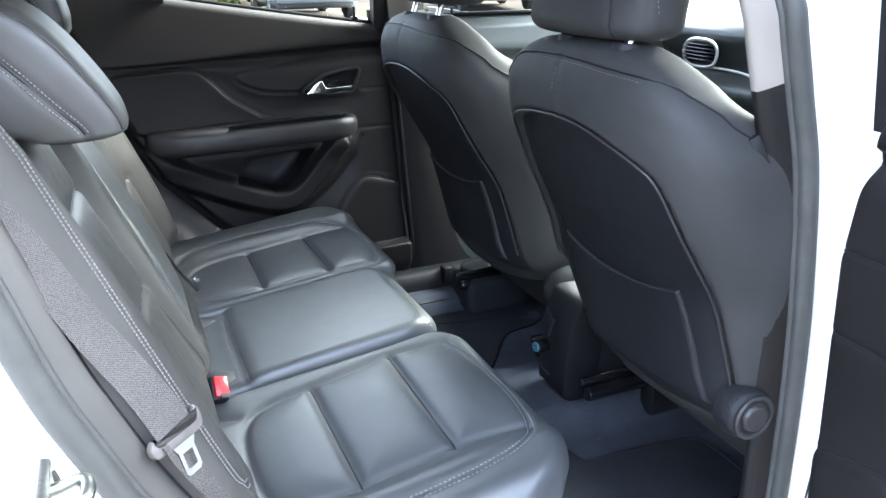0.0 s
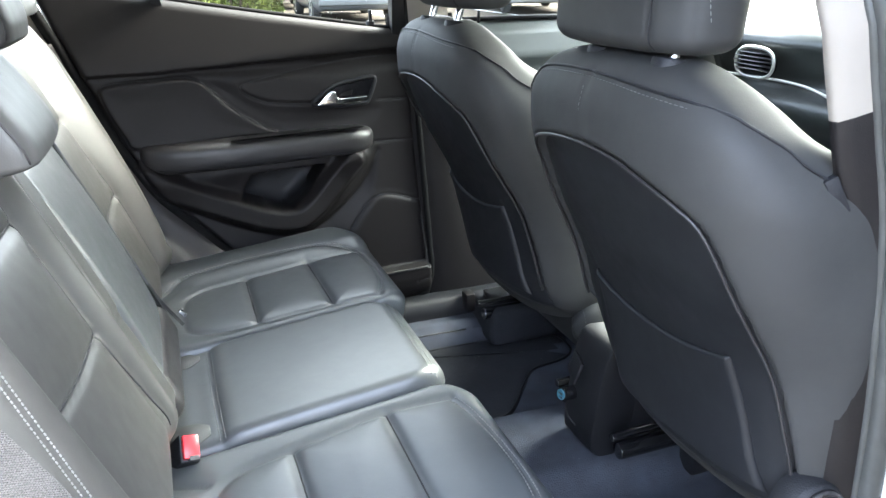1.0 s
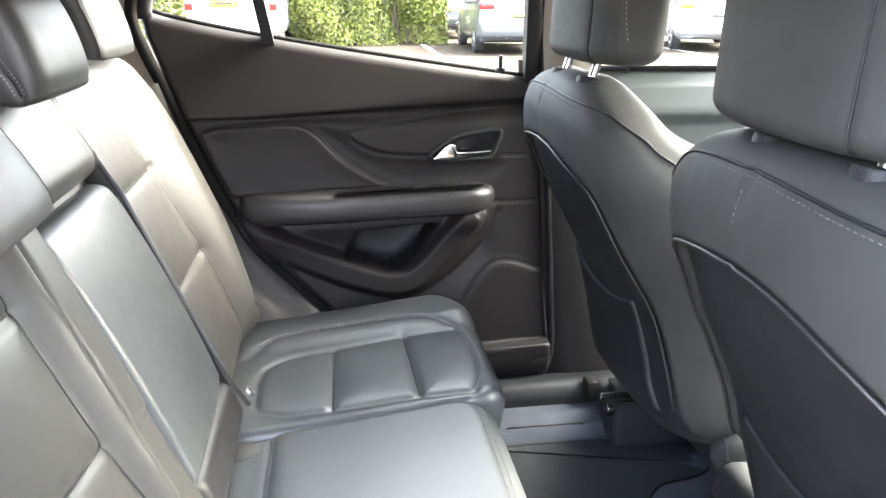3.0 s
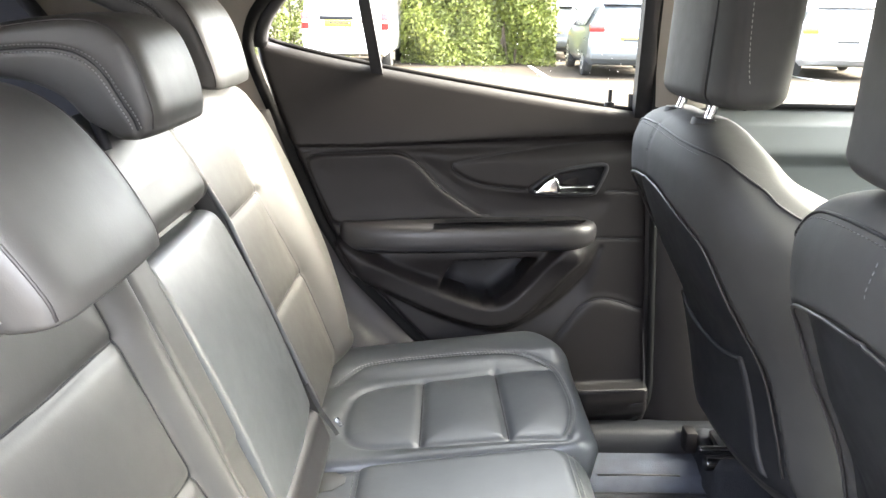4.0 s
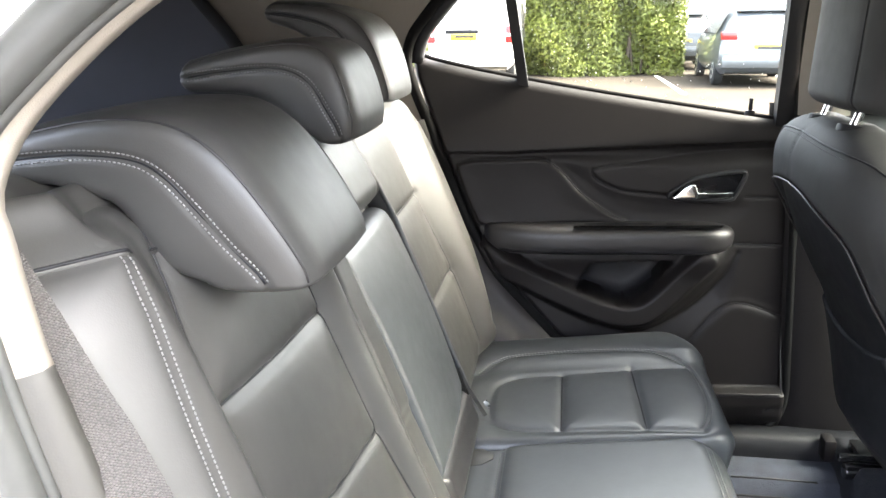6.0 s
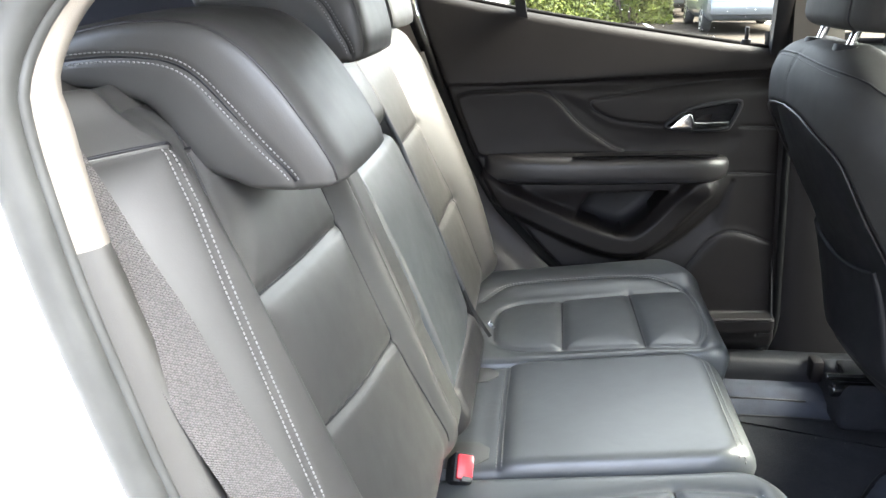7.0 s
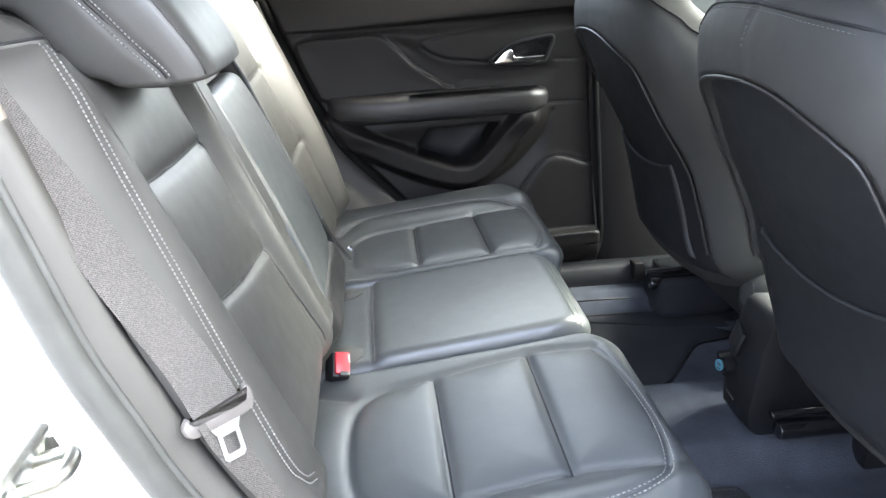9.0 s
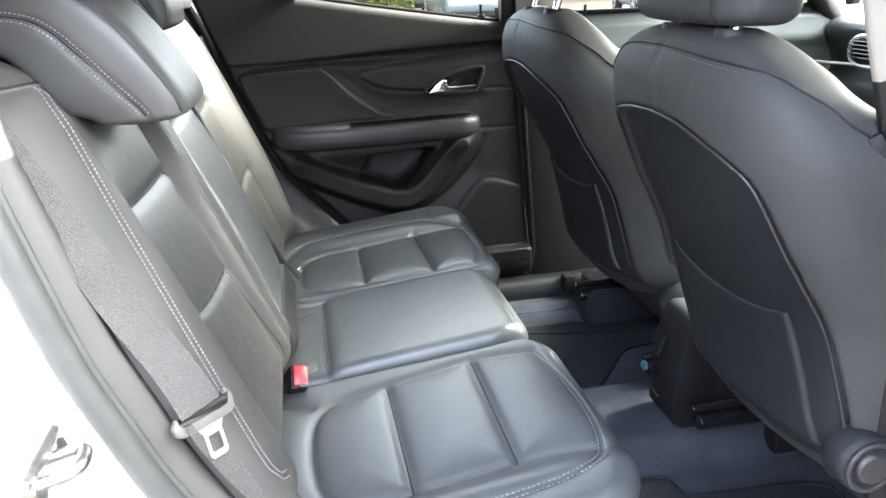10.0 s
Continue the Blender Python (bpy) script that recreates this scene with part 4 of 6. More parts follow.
for vert in rear_face.data.vertices:
    vert.co.y -= 0.16 * (vert.co.z - 0.5)  # its sides lean in towards the top
tube("panel_groove", [(0.7805, -0.004, 0.452), (0.7808, -0.014, 0.436), (0.781, -0.042, 0.432)], 0.0016, VINYL, console, "moulded line under the socket", sides=6)
box("socket_flap", (-0.004, -0.027, -0.024), (0.004, 0.027, 0.024), PLASTIC_DARK, console, "square black socket flap", 0.004, pose(0.776, -0.040, 0.562, 8, 14, -14))
charger = thing("usb_charger", "small black charger with pale blue face in console socket", "phone charger")
cylinder("barrel", (0.80, -0.026, 0.497), (0.752, -0.034, 0.503), 0.0135, GLOSS_BLACK, charger, "glossy black barrel", bevel=0.002)
cylinder("face", (0.752, -0.034, 0.503), (0.7495, -0.0344, 0.5032), 0.0105, BLUE_GLOW, charger, "pale blue face")
for dz in (-0.004, 0.004):
    box("port", (0.7485, -0.0405, 0.5022 + dz - 0.0016), (0.7505, -0.0285, 0.5022 + dz + 0.0016), DARK_BAR, charger, "dark slot", 0.0005)

# ---- far rear door, closed ----
REAR_Z = [0.40, 0.50, 0.60, 0.641, 0.786, 0.908, 1.0, 1.095, 1.16, 1.2157, 1.249, 1.29]
REAR_X = [0.475, 0.375, 0.268, 0.228, 0.094, 0.028, -0.008, -0.044, -0.074, -0.097, -0.105, -0.107]
FRONT_Z, FRONT_X = [0.40, 0.527, 1.01, 1.30], [0.735, 0.727, 0.692, 0.670]


def door_base(x, z):
    return 0.600 + 0.09 * x + 0.32 * np.clip(z - 1.05, 0, 1)


def inside(x, z, poly):
    hit = np.zeros(x.shape, bool)
    for (x0, z0), (x1, z1) in zip(poly, poly[1:] + poly[:1]):
        cross = ((z0 > z) != (z1 > z)) & (x < (x1 - x0) * (z - z0) / (z1 - z0 + 1e-12) + x0)
        hit ^= cross
    return hit


def raised(x, z, poly, soft):
    d = polydist(x, z, poly + poly[:1])
    return step01(np.where(inside(x, z, poly), d, -d) / soft + 0.5)


PAD = smooth_line([(-0.004, 1.02), (0.012, 1.042), (0.10, 1.046), (0.175, 1.046), (0.215, 1.022), (0.262, 0.972), (0.33, 0.925), (0.36, 0.908), (0.22, 0.905), (0.06, 0.900), (0.03, 0.93)], 60, closed=True).tolist()
HOLE = [(0.262, 0.762), (0.29, 0.815), (0.46, 0.822), (0.415, 0.762), (0.375, 0.732), (0.345, 0.730)]
SPEAKER = smooth_line([(0.42, 0.50), (0.513, 0.633), (0.556, 0.695), (0.590, 0.722), (0.63, 0.724), (0.70, 0.70), (0.76, 0.68), (0.76, 0.50)], 60, closed=True).tolist()
VEE = smooth_line([(0.06, 0.84), (0.14, 0.79), (0.25, 0.738), (0.33, 0.706), (0.385, 0.700), (0.43, 0.722), (0.49, 0.785), (0.53, 0.83)], 40).tolist()
LOW = smooth_line([(0.12, 0.775), (0.25, 0.705), (0.36, 0.668), (0.42, 0.672), (0.50, 0.72), (0.57, 0.79), (0.60, 0.84)], 40).tolist()
INLAY = smooth_line([(0.70, 1.066), (0.55, 1.062), (0.404, 1.045), (0.30, 1.027), (0.279, 1.018), (0.30, 0.998), (0.345, 0.979), (0.42, 0.970), (0.47, 0.968)], 40).tolist()


HOLLOW = smooth_line([(0.222, 1.030), (0.262, 0.985), (0.33, 0.937), (0.39, 0.916), (0.56, 0.914), (0.60, 0.935), (0.585, 0.956), (0.47, 0.960), (0.42, 0.963), (0.345, 0.972), (0.30, 0.990), (0.272, 1.012)], 60, closed=True).tolist()


def door_skin(x, z):
    band = 1.060 + 0.038 * np.clip(x - 0.1, 0, 1)
    deep = step01((x - 0.02) / 0.5)
    p = 0.009 * step01((z - band) / 0.005 + 0.5) - (0.002 + 0.014 * deep) * np.exp(-((z - band + 0.004 + 0.014 * deep) / (0.004 + 0.015 * deep)) ** 2)
    p = p + 0.009 * raised(x, z, PAD, 0.010) - 0.003 * np.exp(-(polydist(x, z, PAD + PAD[:1]) / 0.004) ** 2) - 0.006 * raised(x, z, PAD, 0.10)
    p = p - 0.005 * raised(x, z, HOLLOW, 0.034) - 0.003 * np.exp(-(polydist(x, z, INLAY) / 0.0035) ** 2)
    p = p - 0.0025 * np.exp(-(polydist(x, z, [(0.605, 0.965), (0.75, 0.962)]) / 0.003) ** 2)
    p = p - 0.0025 * np.exp(-(polydist(x, z, [(0.59, 0.862), (0.75, 0.858)]) / 0.003) ** 2)
    p = p + 0.032 * step01((0.042 - polydist(x, z, VEE)) / 0.026) + 0.012 * np.exp(-(polydist(x, z, [(0.1, 0.83), (0.55, 0.835)]) / 0.03) ** 2)
    below = np.interp(x, np.array(LOW)[:, 0], np.array(LOW)[:, 1]) - z
    p = p - 0.135 * raised(x, z, HOLE, 0.008)
    p = p - 0.005 * np.exp(-(polydist(x, z, LOW) / 0.006) ** 2) - 0.016 * step01(below / 0.02) * np.exp(-(np.maximum(below, 0) / 0.06) ** 2) * step01((0.61 - x) / 0.05)
    p = p + 0.007 * raised(x, z, SPEAKER, 0.036) - 0.003 * np.exp(-(polydist(x, z, SPEAKER[8:45]) / 0.004) ** 2)
    p = p + 0.036 * step01((0.530 - z) / 0.010) * step01((x - 0.50) / 0.09) * step01((z - 0.405) / 0.07)
    rim = np.minimum(x - np.interp(z, REAR_Z, REAR_X), np.interp(z, FRONT_Z, FRONT_X) - x)
    return door_base(x, z) - p + rounded(rim, 0.012)


def rear_door(name, place, label):
    """The rear door in closed place on the far side, then put in place by the function place (n, 3) -> (n, 3)."""
    top = tagged(new(name), label, "car door", kind="structure")

    def put(X):
        return place(np.array(X, float).reshape(-1, 3)).reshape(np.array(X).shape)
    nz, nu = 215, 210
    zt = np.linspace(0, 1, nz)
    X = np.zeros((nu, nz, 3))
    for j, t in enumerate(zt):
        u = np.linspace(0, 1, nu)
        z = 0.41 + t * (1.262 - 0.41)
        x = np.interp(z, REAR_Z, REAR_X) * (1 - u) + np.interp(z, FRONT_Z, FRONT_X) * u
        sill = 1.262 - 0.137 * np.clip((x + 0.09) / 0.77, 0, 1) ** 0.8
        zz = 0.41 + t * (sill - 0.41)
        y = door_skin(x, zz)
        y = y + rounded(sill - zz, 0.022)
        X[:, j] = np.stack([x, y, zz], 1)
    card = sheet("door_card", put(X), place(np.array([[0, 0.012, 0.0]]))[0] - place(np.array([[0, 0, 0.0]]))[0], PLASTIC, top, "black soft-touch door card")
    # dark joints between the panels of the card
    for joint in (PAD + PAD[:1], INLAY, SPEAKER[8:45], [(0.605, 0.965), (0.71, 0.962)], [(0.59, 0.862), (0.71, 0.858)]):
        J = smooth_line(joint, 90)
        J = J[(J[:, 0] < np.interp(J[:, 1], FRONT_Z, FRONT_X) - 0.006)]
        if len(J) > 3:
            tube("panel_joint", put(np.stack([J[:, 0], door_skin(J[:, 0], J[:, 1]) - 0.0002, J[:, 1]], 1)), 0.0014, PLASTIC_DARK, card, sides=5)
    # dark sheet inside the pocket under the armrest, standing for its shade
    hole = smooth_line(HOLE, 40, closed=True)
    hc = hole.mean(0)
    shade_grid = np.array([[(a, float(door_base(np.array(a), np.array(c))) + d, c) for a, c in hc + (hole - hc) * k] for k, d in ((0.99, 0.012), (0.97, 0.030), (0.93, 0.066), (0.5, 0.070), (0.05, 0.070))])
    shade_grid = np.concatenate([shade_grid, shade_grid[:, :1]], 1)
    grid_mesh("pocket_shade", put(shade_grid), PLASTIC_DARK, card, "dark sheet standing for shade in the pocket")
    # armrest
    rows = []
    for t in np.linspace(0, 1, 70):
        x = 0.055 + 0.535 * t
        ramp = max(0.0, 1 - max(0, (0.42 - t) / 0.42) ** 2) ** 0.5 * max(0.0, 1 - max(0, (t - 0.84) / 0.16) ** 2) ** 0.5
        out = 0.056 * ramp
        zc, hh = 0.876 + 0.002 * t, 0.034 * (0.30 + 0.70 * max(0.0, 1 - max(0, (t - 0.84) / 0.16) ** 2.4) ** 0.5)
        base = door_base(np.array(x), np.array(zc))
        ring = []
        for a in np.linspace(-0.5 * math.pi, 0.5 * math.pi, 22):
            ring.append((x, float(base) + 0.012 - (out + 0.012) * abs(math.cos(a)) ** 0.5, zc + hh * math.copysign(abs(math.sin(a)) ** 0.7, math.sin(a))))
        rows.append(ring)
    grid_mesh("armrest", put(rows), VINYL, card, "padded black armrest", back=tuple(place(np.array([[0, 0.02, 0.0]]))[0] - place(np.array([[0, 0, 0.0]]))[0]))
    line = [(x, float(door_base(np.array(x), np.array(0.85))) - 0.050 * max(0.0, 1 - max(0, (0.28 - x) / 0.23) ** 2) ** 0.5 * max(0.0, 1 - max(0, (x - 0.504) / 0.086) ** 2) ** 0.5, 0.857 + 0.012 * max(0, (x - 0.5) / 0.08) ** 2) for x in np.linspace(0.09, 0.575, 60)]
    tube("armrest_seam", put(line), 0.0022, PLASTIC_DARK, card, sides=6)
    # switch strip on the armrest
    strip = [(0.245, 0.574, 0.9085), (0.55, 0.600, 0.9105), (0.562, 0.622, 0.9105), (0.25, 0.604, 0.9085)]
    bm = bmesh.new()
    f = bm.faces.new([bm.verts.new(tuple(p)) for p in put(strip)])
    bmesh.ops.solidify(bm, geom=[f], thickness=0.004)
    part("switch_panel", bm, GLOSS_BLACK, card, "glossy black window switch strip")
    for k, (x0, x1) in enumerate(((0.27, 0.41), (0.44, 0.47))):
        bm = bmesh.new()
        q = [(x0, 0.581 + 0.086 * (x0 - 0.245), 0.914), (x1, 0.581 + 0.086 * (x1 - 0.245), 0.9145), (x1, 0.597 + 0.086 * (x1 - 0.245), 0.9145), (x0, 0.597 + 0.086 * (x0 - 0.245), 0.914)]
        f = bm.faces.new([bm.verts.new(tuple(p)) for p in put(q)])
        bmesh.ops.solidify(bm, geom=[f], thickness=0.003)
        part("window_switch" if k else "tray", bm, PLASTIC_DARK, card, "black switch" if k else "shallow black tray")
    # inner handle: bezel, bowl and lever
    bez = smooth_line([(0.445, 0.966), (0.462, 0.985), (0.496, 1.005), (0.545, 1.016), (0.590, 1.021), (0.600, 1.015), (0.594, 0.995), (0.580, 0.966), (0.570, 0.961), (0.50, 0.959)], 60, closed=True)

    def on_door(L, out):
        L = np.array(L)
        return np.stack([L[:, 0], door_base(L[:, 0], L[:, 1]) - out, L[:, 1]], 1)
    hd = new("inner_handle")
    hd.parent = top
    hd["label"] = "chrome pull lever in a black bezel"
    tube("bezel", put(on_door(bez, 0.004)), 0.0050, PLASTIC_DARK, hd, "black bezel", sides=8, closed=True)
    c = bez.mean(0)
    bowl = [on_door(c + (bez - c) * k, o) for k, o in ((0.98, 0.003), (0.86, 0.0025), (0.55, 0.0035), (0.2, 0.004))]
    grid = np.array(bowl)
    grid = np.concatenate([grid, grid[:, :1]], 1)
    grid_mesh("bowl", put(grid), GLOSS_BLACK, hd, "dark hollow behind the lever")
    lever = []
    for t in np.linspace(0, 1, 40):
        x = 0.455 + 0.122 * t
        crown = 0.004 + 0.028 * math.sin(0.5 * math.pi * min(1, t / 0.30)) if t < 0.32 else 0.013 + 0.019 * math.exp(-((t - 0.32) / 0.05) ** 2)
        zc, hh = 0.9645 + crown / 2, crown / 2
        out = 0.010 + 0.010 * math.sin(math.pi * min(1, 0.15 + t * 0.9)) - (0.004 if t > 0.36 else 0.0)
        yb = float(door_base(np.array(x), np.array(zc)))
        lever.append([(x, yb - out - 0.004 * math.copysign(abs(math.cos(a)) ** 0.5, math.cos(a)), zc + hh * math.copysign(abs(math.sin(a)) ** 0.7, math.sin(a))) for a in np.linspace(-math.pi, math.pi, 24)])
    grid_mesh("lever", put(lever), CHROME, hd, "bright chrome lever")
    # pocket lip and lock pin
    lip = [(x, float(door_skin(np.array(x), np.array(0.520))) - 0.001, 0.5255) for x in np.linspace(0.54, 0.716, 30)]
    tube("pocket_lip", put(lip), 0.0024, VINYL, card, "smooth lip of the door pocket", sides=8)
    pin = [(0.598, 0.662, 1.142), (0.598, 0.662, 1.172)]
    P = put(pin)
    cylinder("lock_pin", P[0], P[1], 0.0042, PLASTIC_DARK, top, "black lock pin", bevel=0.0015)
    cylinder("pin_collar", place(np.array([[0.598, 0.662, 1.138]]))[0], place(np.array([[0.598, 0.662, 1.147]]))[0], 0.011, PLASTIC, top, "round pin collar", r2=0.009)
    # window: frame bars, panes
    sill_line = [(x, float(door_base(np.array(x), np.array(1.262 - 0.137 * max(0, min(1, (x + 0.09) / 0.77)) ** 0.8))) + 0.018, 1.262 - 0.137 * max(0, min(1, (x + 0.09) / 0.77)) ** 0.8) for x in np.linspace(-0.085, 0.672, 40)]
    sill_line = [(x, y - 0.010, z - 0.002) for x, y, z in sill_line]
    tube("sill_seal", put(sill_line), 0.0065, SEAL, top, "black rubber sill seal", sides=8)
    def bar(nm, p, q, w, d, lab):
        L = np.linspace(np.array(p), np.array(q), 8)
        rows = [[(x - w / 2, y - d / 2, z), (x + w / 2, y - d / 2, z), (x + w / 2, y + d / 2, z), (x - w / 2, y + d / 2, z), (x - w / 2, y - d / 2, z)] for x, y, z in L]
        grid_mesh(nm, put(rows), PLASTIC_DARK, top, lab, sharp=40)
    bar("window_divider", (0.132, 0.662, 1.19), (0.088, 0.600, 1.47), 0.022, 0.02, "black window divider")
    bar("front_frame", (0.672, 0.690, 1.10), (0.648, 0.585, 1.52), 0.036, 0.03, "black front window frame")
    path = smooth_line([(-0.098, 0.655, 1.245), (-0.094, 0.653, 1.275), (-0.080, 0.649, 1.308), (-0.060, 0.644, 1.333), (-0.022, 0.635, 1.375), (0.04, 0.615, 1.435), (0.20, 0.585, 1.50), (0.45, 0.575, 1.52), (0.655, 0.58, 1.52)], 50)
    tube("rear_frame", put(path), 0.016, PLASTIC_DARK, top, "black rear window frame", sides=10)
    pane = []
    for u in np.linspace(0, 1, 16):
        x = -0.093 + 0.758 * u
        zb = 1.262 - 0.137 * min(1, (x + 0.09) / 0.77) ** 0.8 - 0.02
        zt = float(np.interp(x, path[:, 0], path[:, 2]))
        pane.append([(x, 0.690 - 0.105 * max(0, (z - 1.2)) / 0.3, z) for z in np.linspace(zb, max(zt, zb + 0.02), 8)])
    grid_mesh("pane", put(pane), GLASS, top, "lightly tinted side window glass")
    return top


rear_door("door_1", lambda P: P, "closed rear car door with black card and chrome handle")

# dried water spots on the far window
V, F = [], []
for _ in range(150):
    x, z = random.uniform(0.0, 0.64), random.uniform(1.14, 1.36)
    r = random.choice((0.0007, 0.0007, 0.001, 0.0015))
    y = 0.690 - 0.105 * max(0, z - 1.2) / 0.3 - 0.003
    n0 = len(V)
    V += [(x + r * math.cos(a), y, z + r * math.sin(a)) for a in np.linspace(0, 2 * math.pi, 6, endpoint=False)] + [(x, y - 0.0008, z)]
    F += [(n0 + k, n0 + (k + 1) % 6, n0 + 6) for k in range(6)]
tagged(mesh("water_drops", V, F, DROP), "small dried water spots on the side window", "water drops", kind="stuff")

# ---- near rear door, open ----
HX, HY, OPEN = 0.7425, -0.6575, 88


def opened(P):
    Q = P * np.array([1, -1, 1])
    c, s = math.cos(radians(OPEN)), math.sin(radians(OPEN))
    dx, dy = Q[:, 0] - HX, Q[:, 1] - HY
    lean = 0.14 * np.minimum(Q[:, 2] - 0.95, 0)  # the hinge axis leans in at the top
    return np.stack([HX + c * dx - s * dy, HY + s * dx + c * dy + lean, Q[:, 2]], 1)


near_door = rear_door("door_2", opened, "open rear car door with black card, white outside")
skin = []
for z in np.linspace(0.36, 1.22, 14):
    skin.append([tuple(p) for p in opened(np.array([(x, 0.80 + 0.035 * math.sin((z - 0.36) / 0.86 * math.pi), z) for x in np.linspace(max(-0.12, float(np.interp(z, REAR_Z, REAR_X)) - 0.04), 0.66, 12)]))])
grid_mesh("outer_skin", np.array(skin), WHITE_PAINT, near_door, "white painted door skin")

# ---- car shell ----
shell_car = thing("car_body", "white car body with an open aperture and beige pillar trim", "car")
APERTURE = smooth_line([(0.45, 0.372), (0.34, 0.42), (0.21, 0.50), (0.10, 0.59), (0.015, 0.695), (-0.036, 0.787), (-0.066, 0.86), (-0.092, 0.93), (-0.115, 1.02), (-0.135, 1.11), (-0.147, 1.21), (-0.133, 1.262), (-0.094, 1.306), (-0.038, 1.352),
                        (0.06, 1.41), (0.20, 1.465), (0.42, 1.495), (0.60, 1.485), (0.675, 1.44), (0.700, 1.34), (0.713, 1.234), (0.745, 1.13), (0.777, 1.03), (0.800, 0.90), (0.815, 0.78), (0.826, 0.60), (0.826, 0.47), (0.80, 0.40), (0.70, 0.372)], 260, closed=True)
TAN = np.roll(APERTURE, -1, 0) - np.roll(APERTURE, 1, 0)
TAN /= np.linalg.norm(TAN, axis=1)[:, None]
OUT = np.stack([-TAN[:, 1], TAN[:, 0]], 1)
if np.sum(OUT * (APERTURE - APERTURE.mean(0))) < 0:
    OUT = -OUT


def ring(offset, y):
    P = APERTURE + OUT * (offset if np.ndim(offset) == 0 else np.array(offset)[:, None])
    X = np.stack([P[:, 0], np.broadcast_to(y, len(P)), P[:, 1]], 1)
    return X


def lean_y(base):
    """The side of the car leans in above the waist."""
    return base + 0.30 * np.clip(APERTURE[:, 1] - 1.22, 0, 1)


def strip(name, rings, keep, mat, parent, label, overlap=False):
    idx = np.where(keep)[0]
    runs = np.split(idx, np.where(np.diff(idx) > 1)[0] + 1)
    if len(runs) > 1 and runs[0][0] == 0 and runs[-1][-1] == len(APERTURE) - 1:
        runs = [np.r_[runs[-1], runs[0]]] + runs[1:-1]
    for run in runs:
        if overlap:
            run = np.r_[(run[0] - 1) % len(APERTURE), run, (run[-1] + 1) % len(APERTURE)]
        if len(run) > 2:
            grid_mesh(name, np.stack([r[run] for r in rings], 1), mat, parent, label)


az, ax = APERTURE[:, 1], APERTURE[:, 0]
open_side = (ax > 0.62) & (az > 1.06)  # the front door's window begins here
closed_rings = [ring(0.010, lean_y(-0.622)), ring(0.030, lean_y(-0.632)), ring(0.045, lean_y(-0.655)), ring(0.052, lean_y(-0.735)), ring(0.060, lean_y(-0.79)), ring(0.075, lean_y(-0.815)),
                ring(np.where(open_side, 0.080, 0.12), lean_y(-0.835)), ring(np.where(open_side, 0.085, 0.30), lean_y(np.where(open_side, -0.825, -0.845)))]
M = np.stack(closed_rings, 1)
M = np.concatenate([M, M[:1]], 0)
grid_mesh("body_side", M, WHITE_PAINT, shell_car, "white painted door jamb and body side")
seal_path = ring(0.0, lean_y(-0.620))
tube("door_seal", seal_path, 0.0135, RUBBER, shell_car, "dark grey rubber door seal", sides=12, closed=True)
tube("seal_lip", ring(-0.012, lean_y(-0.613)), 0.005, RUBBER, shell_car, "thin inner lip of the seal", sides=8, closed=True)
front_side = ax > 0.62
inner_w = np.where(front_side, 0.047, np.interp(az, [0.75, 0.90, 1.0, 1.09, 1.118, 1.17, 1.20, 1.23, 1.30], [0.036, 0.036, 0.034, 0.031, 0.028, 0.028, 0.028, 0.022, 0.018]))
trim_rings = [ring(-0.010, lean_y(-0.614)), ring(-0.6 * inner_w - 0.004, lean_y(-0.608)), ring(-inner_w, lean_y(-0.602)), ring(-inner_w - 0.001, lean_y(-0.592)), ring(np.where(front_side, 0.02, 0.045), lean_y(np.where(front_side, -0.555, -0.575))), ring(0.14, lean_y(-0.545))]
strip("pillar_trim", trim_rings, (az > np.where(front_side, 1.135, 1.106)), BEIGE, shell_car, "beige upper pillar trim")
strip("lower_pillar_trim", trim_rings, (az <= np.where(front_side, 1.135, 1.106)) & front_side & (az > 0.40), PLASTIC, shell_car, "dark grey lower pillar trim", overlap=True)
strip("lower_pillar_trim", trim_rings, (az <= 1.106) & ~front_side, GREY_TRIM, shell_car, "warm grey lower pillar trim", overlap=True)

# door striker on the jamb
striker = new("striker")
striker.parent = shell_car
striker["label"] = "bright steel door striker"
sp = Vector((-0.100, -0.722, 0.893))
box("striker_plate", (-0.004, -0.040, -0.022), (0.006, 0.040, 0.022), STEEL, striker, "steel plate", 0.003, Matrix.Translation(sp) @ pose(0, 0, 0, 0, 18, 0))
tube("striker_loop", smooth_line([sp + Vector((0.0, 0.017, 0.0)), sp + Vector((0.026, 0.017, 0.006)), sp + Vector((0.036, 0.010, 0.009)), sp + Vector((0.036, -0.010, 0.009)), sp + Vector((0.026, -0.017, 0.006)), sp + Vector((0.0, -0.017, 0.0))], 30), 0.006, STEEL, striker, "steel loop", sides=12)
for dy in (-0.029, 0.029):
    cylinder("striker_bolt", sp + Vector((0.0, dy, 0.0)), sp + Vector((0.014, dy, 0.004)), 0.010, STEEL, striker, "bolt head", sides=6)

# roof, headliner, side walls, rear and front ends
hx, hy = np.meshgrid(np.linspace(-1.25, 1.24, 30), np.linspace(-0.56, 0.56, 24), indexing="ij")
tagged(grid_mesh("ceiling", np.stack([hx, hy, 1.555 - 0.10 * (hy / 0.56) ** 4 - 0.05 * (hx + 0.1) ** 2], -1), BEIGE, back=(0, 0, 0.02)), "beige fabric headliner", "headliner", kind="structure")
rx, ry = np.meshgrid(np.linspace(-1.35, 1.24, 30), np.linspace(-0.66, 0.66, 24), indexing="ij")
